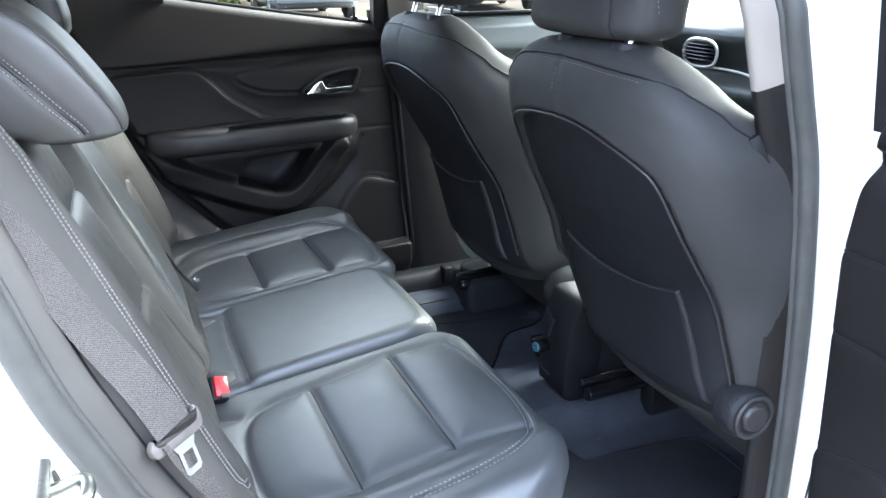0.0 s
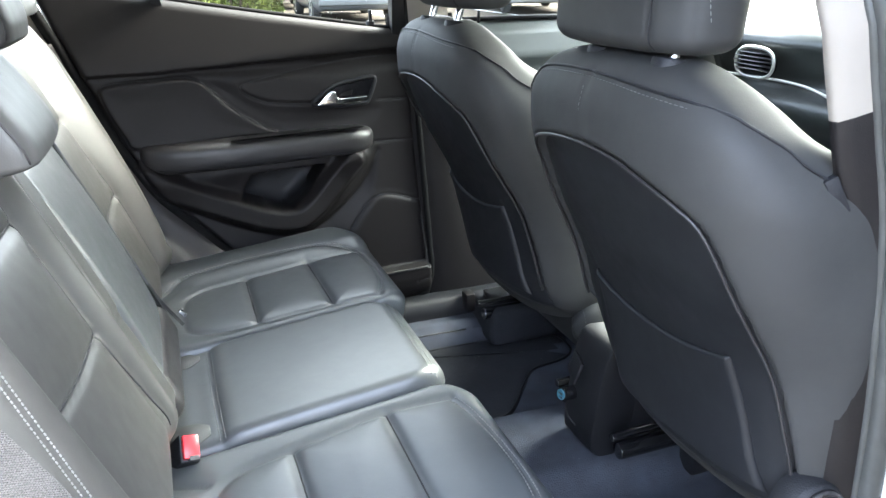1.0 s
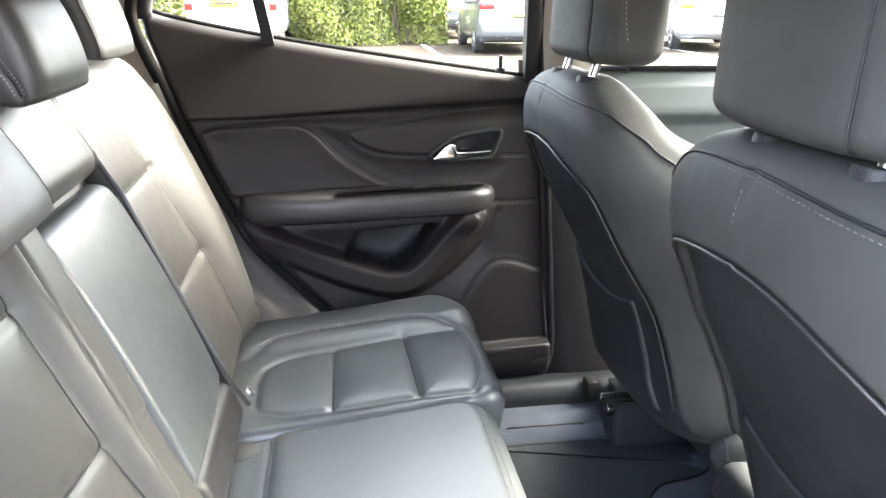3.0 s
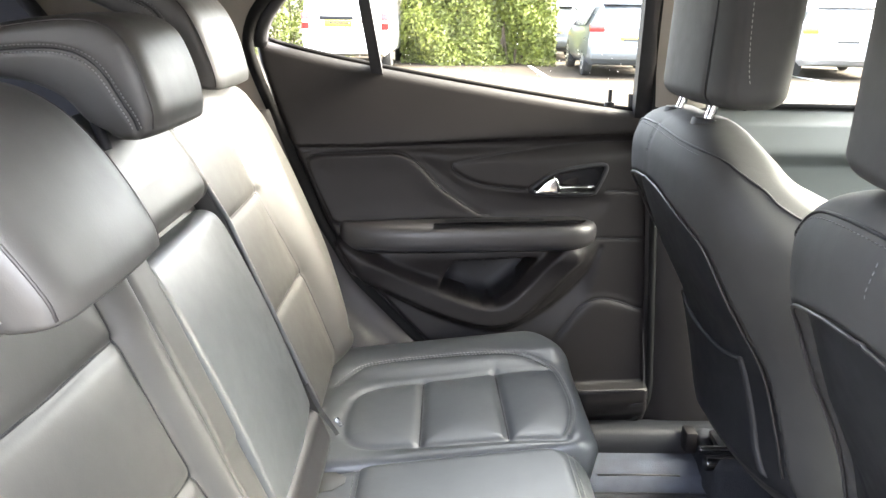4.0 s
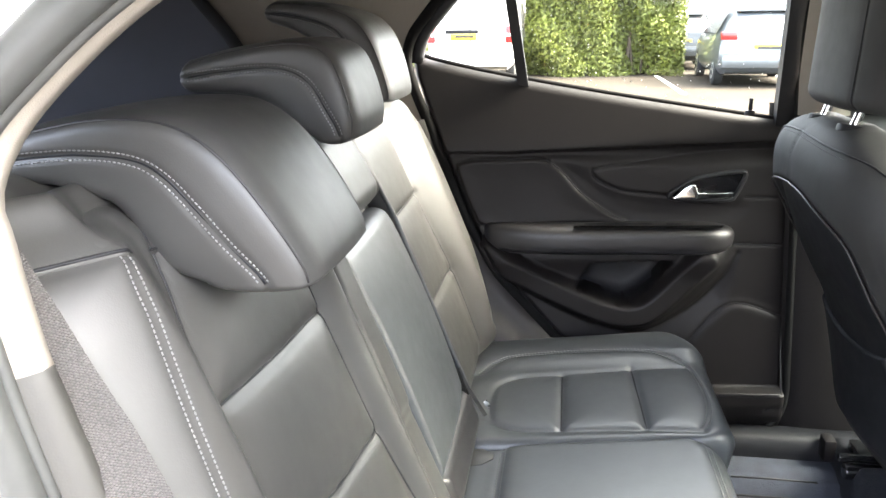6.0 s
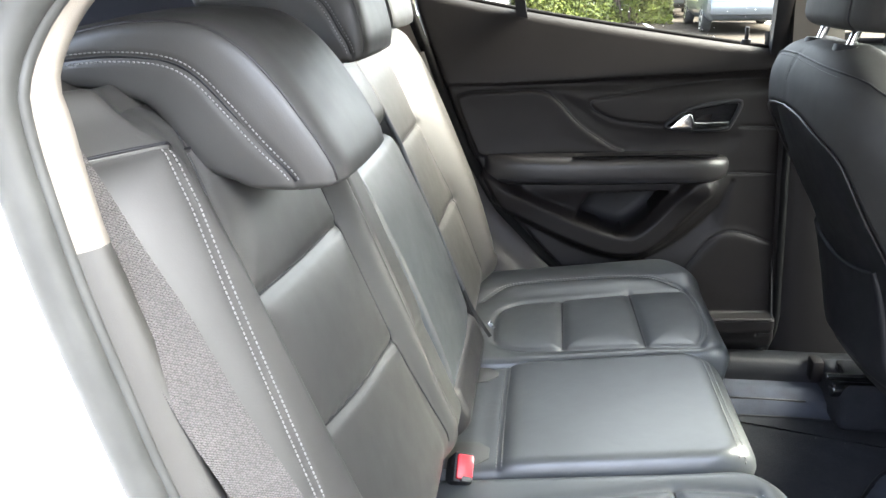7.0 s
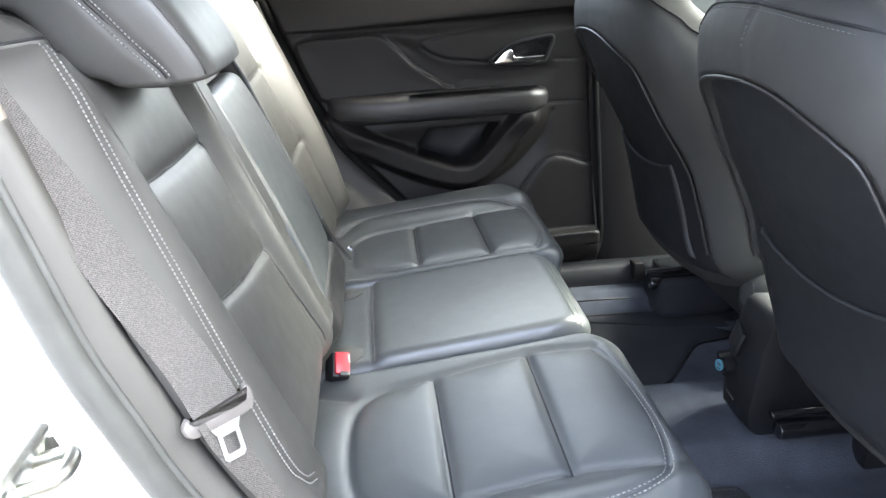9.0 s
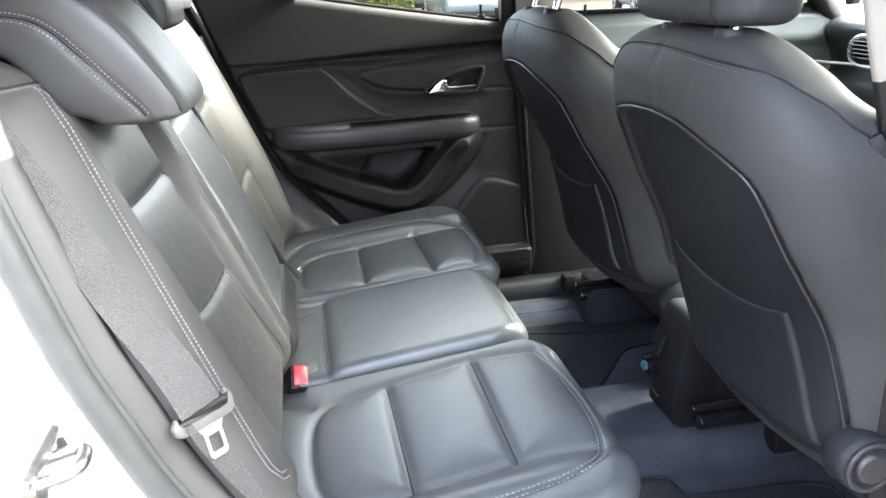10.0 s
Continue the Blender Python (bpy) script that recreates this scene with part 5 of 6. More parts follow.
grid_mesh("roof", np.stack([rx, ry, 1.635 - 0.13 * (ry / 0.66) ** 4 - 0.05 * (rx + 0.1) ** 2], -1), WHITE_PAINT, shell_car, "white roof panel", back=(0, 0, -0.02))
for s in (-1, 1):
    X = np.array([[(x, s * y, z) for x in np.linspace(-1.3, 1.15, 20)] for y, z in ((0.56, 1.455), (0.60, 1.49), (0.655, 1.52), (0.665, 1.50), (0.64, 1.44), (0.60, 1.435))])
    grid_mesh("roof_rail", X, BEIGE, shell_car, "beige roof side trim")
    # lower wing behind the doors and load bay wall
    X = np.array([[(x, s * 0.535, z) for z in np.linspace(0.50, 1.10, 6)] for x in np.linspace(-1.2, -0.14, 8)])
    grid_mesh("load_bay_side", X, CARPET, shell_car, "black load bay side")
    X = np.array([[(x, s * 0.80, z) for z in np.linspace(0.30, 1.10, 6)] for x in np.linspace(-1.35, -0.42, 8)])
    grid_mesh("rear_wing", X, WHITE_PAINT, shell_car, "white rear wing")
    # dark rear quarter panel with a slanted front edge, and beige trim before it
    X = np.array([[(xf + (-1.25 - xf) * u, s * (0.555 - 0.10 * max(0, z - 1.3)), z) for u in np.linspace(0, 1, 12)] for z, xf in zip(np.linspace(1.02, 1.50, 10), np.interp(np.linspace(1.02, 1.50, 10), [1.02, 1.28, 1.38, 1.50], [-0.30, -0.455, -0.53, -0.62]))])
    grid_mesh("rear_quarter", X, material("dark_quarter_trim", (0.060, 0.061, 0.074), 0.45, blotch=0.1) if s < 0 else bpy.data.materials["dark_quarter_trim"], shell_car, "smooth dark quarter panel")
    L = [(xf, s * (0.548 - 0.10 * max(0, z - 1.3)), z) for z, xf in ((1.06, -0.325), (1.28, -0.455), (1.38, -0.53), (1.50, -0.62))]
    tube("quarter_edge", smooth_line(L, 30), 0.014, PLASTIC_DARK, shell_car, "black edge of the quarter panel", sides=8)
PILLAR_Z = [0.98, 1.095, 1.16, 1.2157, 1.249, 1.29, 1.33, 1.375, 1.44, 1.50]
PILLAR_X = [-0.03, -0.066, -0.096, -0.118, -0.127, -0.120, -0.092, -0.055, 0.01, 0.13]
X = np.array([[(-0.70 + u * (0.70 + float(np.interp(z, PILLAR_Z, PILLAR_X))), 0.562 + 0.07 * u ** 3 - 0.12 * max(0, z - 1.32), z) for u in np.linspace(0, 1, 24)] for z in np.linspace(0.98, 1.50, 40)])
grid_mesh("pillar_trim", X, BEIGE, shell_car, "beige upper pillar trim")
L = [(float(np.interp(z, REAR_Z, REAR_X)) - 0.012, 0.606 + 0.02 * max(0, 1.0 - z) + 0.14 * max(0, z - 1.05), z) for z in np.linspace(0.42, 1.24, 16)]
L += [(-0.113, 0.636, 1.275), (-0.101, 0.634, 1.305), (-0.080, 0.630, 1.332), (-0.044, 0.622, 1.373), (0.02, 0.60, 1.44), (0.18, 0.565, 1.50)]
tube("door_seal", smooth_line(L, 90), 0.0115, SEAL, shell_car, "black rubber door seal", sides=12)
rows = []
for z in np.linspace(0.40, 1.13, 24):
    xr = float(np.interp(z, REAR_Z, REAR_X)) - 0.012
    rows.append([(xr - w, 0.600 - d, z) for w, d in ((0.0, -0.012), (0.012, 0.006), (0.045, 0.012), (0.075, 0.014), (0.082, 0.030), (0.13, 0.040), (0.30, 0.045))])
grid_mesh("lower_pillar_trim", np.array(rows), PILLAR_GREY, shell_car, "brown-grey lower pillar trim")
X = np.array([[(-1.22 + 0.16 * max(0, (z - 1.0)) / 0.5, y, z) for y in np.linspace(-0.57, 0.57, 10)] for z in np.linspace(0.45, 1.03, 8)])
grid_mesh("tailgate_trim", X, PLASTIC_DARK, shell_car, "black tailgate trim")
X = np.array([[(-1.22 + 0.32 * (z - 1.0), y, z) for y in np.linspace(-0.57, 0.57, 10)] for z in np.linspace(1.03, 1.50, 8)])
grid_mesh("tailgate_glass", X, DARK_GLASS, shell_car, "dark tinted tailgate glass")
X = np.array([[(x, y, 0.97) for y in np.linspace(-0.53, 0.53, 8)] for x in np.linspace(-1.2, -0.2, 8)])
grid_mesh("parcel_shelf", X, CARPET, shell_car, "black parcel shelf", back=(0, 0, -0.02))
# far middle pillar and sill
X = np.array([[(x0 - 0.05 * (u == 0) + (x1 - x0) * u, 0.655 + 0.04 * (u == 0) - 0.012 * math.sin(math.pi * u) - (0.30 * max(0, z - 1.22)), z) for u in np.linspace(0, 1, 10)] for z, x0, x1 in zip(np.linspace(0.36, 1.16, 20), np.interp(np.linspace(0.36, 1.16, 20), FRONT_Z, FRONT_X) + 0.012, np.interp(np.linspace(0.36, 1.16, 20), [0.36, 0.42, 0.50, 0.6, 1.16], [1.05, 0.93, 0.88, 0.86, 0.80]))])
grid_mesh("lower_pillar_trim", X, PLASTIC, shell_car, "dark grey lower pillar trim")
X = np.array([[(x0 + 0.10 * u, 0.640 - 0.02 * math.sin(math.pi * u) - 0.30 * max(0, z - 1.22), z) for u in np.linspace(0, 1, 10)] for z, x0 in zip(np.linspace(1.14, 1.50, 12), np.linspace(0.685, 0.66, 12))])
grid_mesh("pillar_trim", X, BEIGE, shell_car, "beige upper pillar trim")
L = [(float(np.interp(z, FRONT_Z, FRONT_X)) + 0.008, 0.652 - 0.3 * max(0, z - 1.22), z) for z in np.linspace(0.52, 1.48, 30)]
L = [(0.46, 0.640, 0.415), (0.60, 0.640, 0.410), (0.69, 0.645, 0.425), (0.728, 0.65, 0.465)] + L
tube("door_seal", smooth_line(L, 60), 0.008, SEAL, shell_car, "black rubber door seal", sides=10)
X = np.array([[(x, y, z) for x in np.linspace(0.30, 1.5, 20)] for y, z in ((0.665, 0.40), (0.66, 0.428), (0.64, 0.436), (0.605, 0.436), (0.592, 0.428), (0.588, 0.40), (0.585, 0.33))])
grid_mesh("sill_cover", X, PLASTIC_DARK, shell_car, "dark grey plastic sill cover")
X = np.array([[(x, -y, z) for x in np.linspace(0.30, 1.5, 20)] for y, z in ((0.62, 0.36), (0.615, 0.405), (0.60, 0.415), (0.57, 0.415), (0.555, 0.405), (0.55, 0.33))])
grid_mesh("sill_cover", X, PLASTIC, shell_car, "dark grey plastic sill cover")
box("sill_box", (0.826, 0.45, 0.34), (1.02, 0.61, 0.446), MAT_FABRIC, shell_car, "carpeted rise over the seat mounting", 0.022, segments=4)
box("mount_cover", (0.842, 0.49, 0.440), (0.99, 0.555, 0.466), GLOSS_BLACK, shell_car, "glossy black cover of the seat mounting", 0.006)
box("sill_clip", (0.80, 0.56, 0.40), (0.826, 0.60, 0.452), PLASTIC, shell_car, "black sill clip", 0.006)
# closed outer skins of the far side
X = np.array([[(x, 0.80 + 0.03 * math.sin((z - 0.26) / 0.86 * math.pi), z) for z in np.linspace(0.26, 1.12, 10)] for x in np.linspace(-1.35, 2.0, 12)])
grid_mesh("body_side", X, WHITE_PAINT, shell_car, "white painted body side", back=(0, -0.01, 0))
# under-body
X = np.array([[(x, y, 0.26) for y in np.linspace(-0.8, 0.8, 6)] for x in np.linspace(-1.35, 2.0, 8)])
grid_mesh("underbody", X, PLASTIC_DARK, shell_car, "black underbody", back=(0, 0, -0.05))

# ---- far front door ----
ff = tagged(new("door_3"), "closed front car door with grey-black card", "car door", kind="structure")
rows = []
for z in np.linspace(0.42, 1.135, 60):
    p = 0.012 * step01(np.array((z - 1.035) / 0.01 + 0.5)) + 0.04 * math.exp(-((z - 0.86) / 0.035) ** 2)
    rows.append([(x, 0.672 - float(p) + 0.30 * max(0, z - 1.05) + 0.02 * (1 if z > 1.12 else 0), z) for x in np.linspace(0.80, 1.62, 30)])
# paler than the rear card: window light is put into its colour
grid_mesh("door_card", np.array(rows), LIT_CARD_PLASTIC, ff, "front door card with window light in its grey")
cylinder("lock_pin", (0.885, 0.690, 1.13), (0.885, 0.690, 1.16), 0.0042, PLASTIC_DARK, ff, "black lock pin", bevel=0.0015)
tube("sill_seal", [(0.80, 0.702, 1.140), (1.2, 0.702, 1.138), (1.60, 0.702, 1.132)], 0.006, PLASTIC_DARK, ff, "black rubber sill seal")
X = np.array([[(x, 0.715 - 0.30 * (z - 1.13), z) for x in np.linspace(0.80, 1.60, 6)] for z in np.linspace(1.12, 1.50, 6)])
grid_mesh("pane", X, GLASS, ff, "lightly tinted side window glass")
tube("front_frame", [(1.62, 0.70, 1.10), (1.45, 0.66, 1.27), (1.17, 0.61, 1.48)], 0.035, PLASTIC_DARK, ff, "dark windscreen pillar", sides=10)

# ---- near front door, out of view, added to hold back side light ----
fn = tagged(new("door_4"), "unseen front car door added to block side light", "car door", kind="structure")
rows = [[(x, -0.690 - 0.30 * max(0, z - 1.05), z) for x in np.linspace(0.90, 1.62, 20)] for z in np.linspace(0.36, 1.135, 30)]
grid_mesh("door_card", np.array(rows), PLASTIC_DARK, fn, "black front door card", back=(0, -0.06, 0))
X = np.array([[(x, -0.735 + 0.30 * (z - 1.13), z) for x in np.linspace(0.86, 1.60, 6)] for z in np.linspace(1.12, 1.50, 6)])
grid_mesh("pane", X, GLASS, fn, "lightly tinted side window glass")
tube("front_frame", [(1.62, -0.72, 1.10), (1.45, -0.68, 1.27), (1.17, -0.63, 1.48)], 0.035, PLASTIC_DARK, fn, "dark windscreen pillar", sides=10)

# ---- dashboard and windscreen ----
dash = thing("dashboard", "black dashboard with a chrome-ringed round air vent", "dashboard")
prof = [(1.62, 1.178), (1.50, 1.158), (1.425, 1.126), (1.402, 1.102), (1.408, 1.080), (1.432, 1.035), (1.440, 1.005), (1.425, 0.985), (1.40, 0.965), (1.395, 0.94), (1.41, 0.91), (1.43, 0.88), (1.44, 0.80), (1.47, 0.70), (1.50, 0.55)]
prof = smooth_line([(x + 0.12, z - 0.014) for x, z in prof], 60)
X = np.array([[(x + 0.05 * (y / 0.66) ** 2, y, z - 0.02 * (y / 0.66) ** 2) for x, z in prof] for y in np.linspace(-0.66, 0.66, 40)])
grid_mesh("body", X, DARK_DASH, dash, "soft black dashboard body", back=(0.1, 0, 0))
L = smooth_line([(1.424, 0.60, 1.00), (1.418, 0.40, 1.008), (1.420, 0.24, 1.006), (1.412, 0.12, 0.985), (1.400, 0.0, 0.960), (1.398, -0.2, 0.955)], 50)
tube("trim_strip", L + np.array([0.112, 0.03, -0.014]), 0.0035, LATCH_STEEL, dash, "thin satin metal strip", sides=8)
L = [(1.532 + 0.05 * (y / 0.66) ** 2, y, 1.078 - 0.02 * (y / 0.66) ** 2) for y in np.linspace(-0.45, 0.36, 40)]
tube("dash_joint", L, 0.0045, SEAL, dash, "dark joint under the dashboard top", sides=8)
vent = new("air_vent")
vent.parent = dash
vent["label"] = "air vent with a chrome ring and black slats"
vc, va, vb = np.array([1.522, 0.420, 1.030]), 0.066, 0.037
ang = np.linspace(0, 2 * math.pi, 48, endpoint=False)
ringp = np.stack([np.full(48, vc[0]), vc[1] + va * np.sign(np.cos(ang)) * np.abs(np.cos(ang)) ** 0.7, vc[2] + vb * np.sign(np.sin(ang)) * np.abs(np.sin(ang)) ** 0.8], 1)
tube("vent_ring", ringp, 0.0042, LATCH_STEEL, vent, "chrome ring", sides=8, closed=True)
bm = bmesh.new()
bm.faces.new([bm.verts.new(p + np.array([0.012, 0, 0])) for p in ringp])
part("vent_throat", bm, PLASTIC_DARK, vent, "black throat")
for dz in (-0.020, -0.010, 0.0, 0.010, 0.020):
    w = va * (1 - (dz / vb) ** 2) ** 0.5
    box("vent_slat", (-0.010, -w, -0.0015), (0.010, w, 0.0015), GLOSS_BLACK, vent, "", 0.0007, Matrix.Translation((vc[0] + 0.002, vc[1], vc[2] + dz)) @ pose(0, 0, 0, 0, 20, 0))
X = np.array([[(1.95 - 1.85 * (z - 1.08), y, z) for y in np.linspace(-0.62, 0.62, 8)] for z in np.linspace(1.08, 1.485, 6)])
tagged(mesh("window_1", X.reshape(-1, 3), grid_faces(6, 8), SCREEN_TINT), "clear windscreen glass", "windscreen", kind="structure")
box("bulkhead", (1.66, -0.66, 0.30), (1.74, 0.66, 1.05), PLASTIC_DARK, shell_car, "black bulkhead behind the dashboard", 0.01)
box("bonnet", (1.78, -0.80, 0.55), (2.75, 0.80, 1.02), WHITE_PAINT, shell_car, "white bonnet", 0.10, segments=5)

# ---- seat belt on the near side ----
belt = thing("seat_belt", "grey-brown woven seat belt hanging beside the near backrest", "seat belt")


def webbing(name, centre, dirs, width, mat, parent, label):
    C, W = smooth_line(centre, 70), smooth_line(dirs, 70)
    W /= np.linalg.norm(W, axis=1)[:, None]
    T = np.gradient(C, axis=0)
    T /= np.linalg.norm(T, axis=1)[:, None]
    N = np.cross(W, T)
    s = np.r_[0, np.cumsum(np.linalg.norm(np.diff(C, axis=0), axis=1))]
    V, uv = [], []
    cols = np.linspace(-0.5, 0.5, 11)
    for i in range(70):
        for c in cols:
            edge = 0.0012 * (1 - max(0, (abs(c) - 0.42) / 0.08))
            V.append(C[i] + W[i] * c * width + N[i] * edge)
            uv.append((c * width, s[i]))
    n0 = len(V)
    for i in range(70):
        for c in cols:
            V.append(C[i] + W[i] * c * width - N[i] * 0.0004)
            uv.append((c * width, s[i]))
    F = grid_faces(70, 11)
    F = F + [tuple(n0 + k for k in f[::-1]) for f in F]
    return mesh(name, V, F, mat, parent, label, uv=uv)


wd = (0.46, 0.89, 0.0)
webbing("webbing", [(-0.168, -0.580, 1.240), (-0.150, -0.585, 1.189), (-0.129, -0.584, 1.142), (-0.108, -0.584, 1.097), (-0.085, -0.584, 1.052), (-0.052, -0.584, 0.975), (-0.0132, -0.5850, 0.899), (0.0100, -0.5930, 0.8475)],
        [(0.28, 0.95, 0.02), (0.30, 0.95, 0.02), (0.35, 0.93, 0.02), (0.42, 0.90, 0.02), (0.48, 0.87, 0.02), (0.55, 0.83, 0.02), (0.63, 0.78, 0.02), (0.72, 0.69, 0.02)], 0.047, BELT, belt, "woven grey-brown webbing")
webbing("lower_webbing", [(0.004, -0.592, 0.850), (0.014, -0.593, 0.825), (0.036, -0.587, 0.78), (0.062, -0.576, 0.73), (0.088, -0.564, 0.68), (0.105, -0.55, 0.63)],
        [wd, wd, (0.45, 0.87, 0.1), (0.40, 0.85, 0.2), (0.35, 0.9, 0.2), (0.3, 0.9, 0.2)], 0.046, BELT, belt, "darker lower run of the webbing")
tx = Vector((0.72, 0.69, 0.0)).normalized()
ty = Vector((-0.34, 0.06, 0.92))
ty = (ty - ty.dot(tx) * tx).normalized()
tz = tx.cross(ty)
tm = Matrix.Translation((0.0085, -0.592, 0.851)) @ Matrix((tx, ty, tz)).transposed().to_4x4()
loop = smooth_line([(-0.032, 0.006), (-0.036, 0.0), (-0.032, -0.010), (-0.018, -0.013), (0.018, -0.013), (0.032, -0.010), (0.036, 0.002), (0.034, 0.010), (0.029, 0.013), (0.0265, 0.005), (0.021, 0.001), (-0.021, 0.001), (-0.0265, 0.003), (-0.029, 0.008)], 60, closed=True)
slab("tongue_grip", loop.tolist(), 0.009, TONGUE, belt, "warm grey plastic grip", tm @ Matrix.Translation((0, 0, -0.0075)), bevel=0.003)
plate = [(-0.017, -0.010), (0.017, -0.010), (0.0125, -0.019), (0.0125, -0.046), (0.009, -0.050), (-0.009, -0.050), (-0.0125, -0.046), (-0.0125, -0.019)]
bm = bmesh.new()
ov = [bm.verts.new((a, b, 0)) for a, b in plate]
iv = [bm.verts.new((a, b, 0)) for a, b in ((-0.0075, -0.022), (0.0075, -0.022), (0.0075, -0.024), (0.0075, -0.040), (0.006, -0.042), (-0.006, -0.042), (-0.0075, -0.040), (-0.0075, -0.024))]
for k in range(8):
    bm.faces.new((ov[k], ov[(k + 1) % 8], iv[(k + 1) % 8], iv[k]))
bmesh.ops.solidify(bm, geom=list(bm.faces), thickness=0.0025)
bm.transform(tm @ Matrix.Translation((0, -0.002, 0.004)) @ Matrix.Diagonal((0.88, 0.85, 1.0, 1.0)))
part("latch_plate", bm, LATCH_STEEL, belt, "bright steel latch plate with a slot")


def buckle(x, y, z, turn, label):
    top = thing("belt_buckle", label, "belt buckle", "belt buckles")
    m = Matrix.Translation((x, y, z)) @ pose(0, 0, 0, 0, 46, turn) @ Matrix.Rotation(radians(68), 4, "Z")
    box("buckle_body", (-0.014, -0.0205, -0.050), (0.014, 0.0205, -0.003), PLASTIC_DARK, top, "black buckle body", 0.004, m)
    b = box("release_button", (-0.0105, -0.0165, -0.012), (0.0115, 0.0165, 0.004), RED, top, "red release button", 0.002, m)
    box("latch_slot", (-0.0035, -0.0195, -0.010), (0.0105, -0.0125, 0.0048), DARK_BAR, b, "black latch slot", 0.001, m)
    return top


buckle(0.088, -0.180, 0.654, -62, "belt buckle with a red button between the cushions")
centre_belt = thing("centre_belt_anchor", "thin belt strap end with a metal tongue in the backrest gap", "seat belt")
webbing("strap", [(0.050, 0.190, 0.755), (0.066, 0.188, 0.72), (0.085, 0.185, 0.69), (0.098, 0.180, 0.672)], [(0.3, 0.9, 0), (0.4, 0.9, 0), (0.5, 0.8, 0), (0.5, 0.8, 0)], 0.009, PLASTIC_DARK, centre_belt, "narrow dark strap")
box("strap_tongue", (-0.004, -0.002, -0.018), (0.004, 0.002, 0.0), CHROME, centre_belt, "small steel tongue", 0.0015, pose(0.095, 0.182, 0.700, 0, -35, 20))


# ---- outside ----
def ground_z(x, y):
    return 0.16 * step01((y - 4) / 10.0)


gx, gy = np.meshgrid(np.r_[-400, -120, np.linspace(-40, 40, 60), 120, 400], np.r_[-400, -120, np.linspace(-30, 50, 60), 120, 400], indexing="ij")
tagged(grid_mesh("ground", np.stack([gx, gy, ground_z(gx, gy)], -1), ASPHALT), "worn brown-grey car park asphalt", "ground", kind="structure")
for x in (2.35, 5.0, 7.7):
    X = np.array([[(x + 0.05 * u + 0.02 * (y - 12), y, float(ground_z(np.array(0.0), np.array(y))) + 0.004) for u in (-1, 1)] for y in np.linspace(12.6, 17.5, 10)])
    tagged(mesh("bay_line", X.reshape(-1, 3), grid_faces(10, 2), PAINT_LINE), "worn white parking bay line on asphalt", "road marking", kind="structure")


def wheel(parent, x, y, z, r, side):
    w = new("wheel")
    w.parent = parent
    cylinder("tyre", (x - 0.09, y, z), (x + 0.09, y, z), r, TYRE, w, "black tyre", sides=32, bevel=0.03)
    cylinder("rim", (x + side * 0.075, y, z), (x + side * 0.094, y, z), r * 0.66, RIM, w, "grey alloy rim", sides=24, bevel=0.01)
    for k in range(5):
        a = k * 2 * math.pi / 5
        box("spoke_gap", (-0.004, -0.035, r * 0.22), (0.004, 0.035, r * 0.52), TYRE, w, "", 0.0, Matrix.Translation((x + side * 0.096, y, z)) @ Matrix.Rotation(a, 4, "X"))


def vehicle(label, category, stations, paint, r, axles, half_track, windows, extras, m):
    """A parked vehicle, rear bumper at y = 0, front towards +y. stations: y, bottom, waist, roof, half width low, half width at the roof."""
    top = thing("parked_" + category.replace(" ", "_"), label, category, "parked vehicles")
    rows = []
    st = np.array(stations, float)
    ys = np.unique(np.r_[np.linspace(st[0, 0], st[-1, 0], 50), st[:, 0]])
    for y in ys:
        zb, zw, zr, w, wr = (np.interp(y, st[:, 0], st[:, k]) for k in range(1, 6))
        half = [(0, zb), (w * 0.86, zb), (w * 0.97, zb + 0.10), (w, zb + 0.3 * (zw - zb)), (w, zb + 0.7 * (zw - zb)), (w * 0.965, zw), (wr + 0.35 * (w * 0.965 - wr), zw + 0.62 * (zr - zw)), (wr, zr - 0.07 * min(1, (zr - zw) / 0.3)), (wr * 0.85, zr - 0.012), (0, zr)]
        rows.append([(sx * a, y, b) for sx, seq in ((1, half), (-1, half[-2:0:-1])) for a, b in seq])
    X = np.array(rows)
    V = X.reshape(-1, 3)
    n = X.shape[1]
    F = [(i * n + k, i * n + (k + 1) % n, (i + 1) * n + (k + 1) % n, (i + 1) * n + k) for i in range(len(ys) - 1) for k in range(n)]
    F += [tuple(range(n)), tuple((len(ys) - 1) * n + k for k in range(n))]
    mesh("body", V, F, paint, top, "painted body", sharp=35)
    for y in axles:
        for sx in (-1, 1):
            wheel(top, sx * half_track, y, r, r, sx)
    for nm, poly, mat, lab in windows:
        bm = bmesh.new()
        f = bm.faces.new([bm.verts.new(p) for p in poly])
        bmesh.ops.solidify(bm, geom=[f], thickness=0.02)
        part(nm, bm, mat, top, lab, smooth=False)
    for nm, lo, hi, mat, lab, bev in extras:
        box(nm, lo, hi, mat, top, lab, bev)
    top.matrix_world = m
    return top


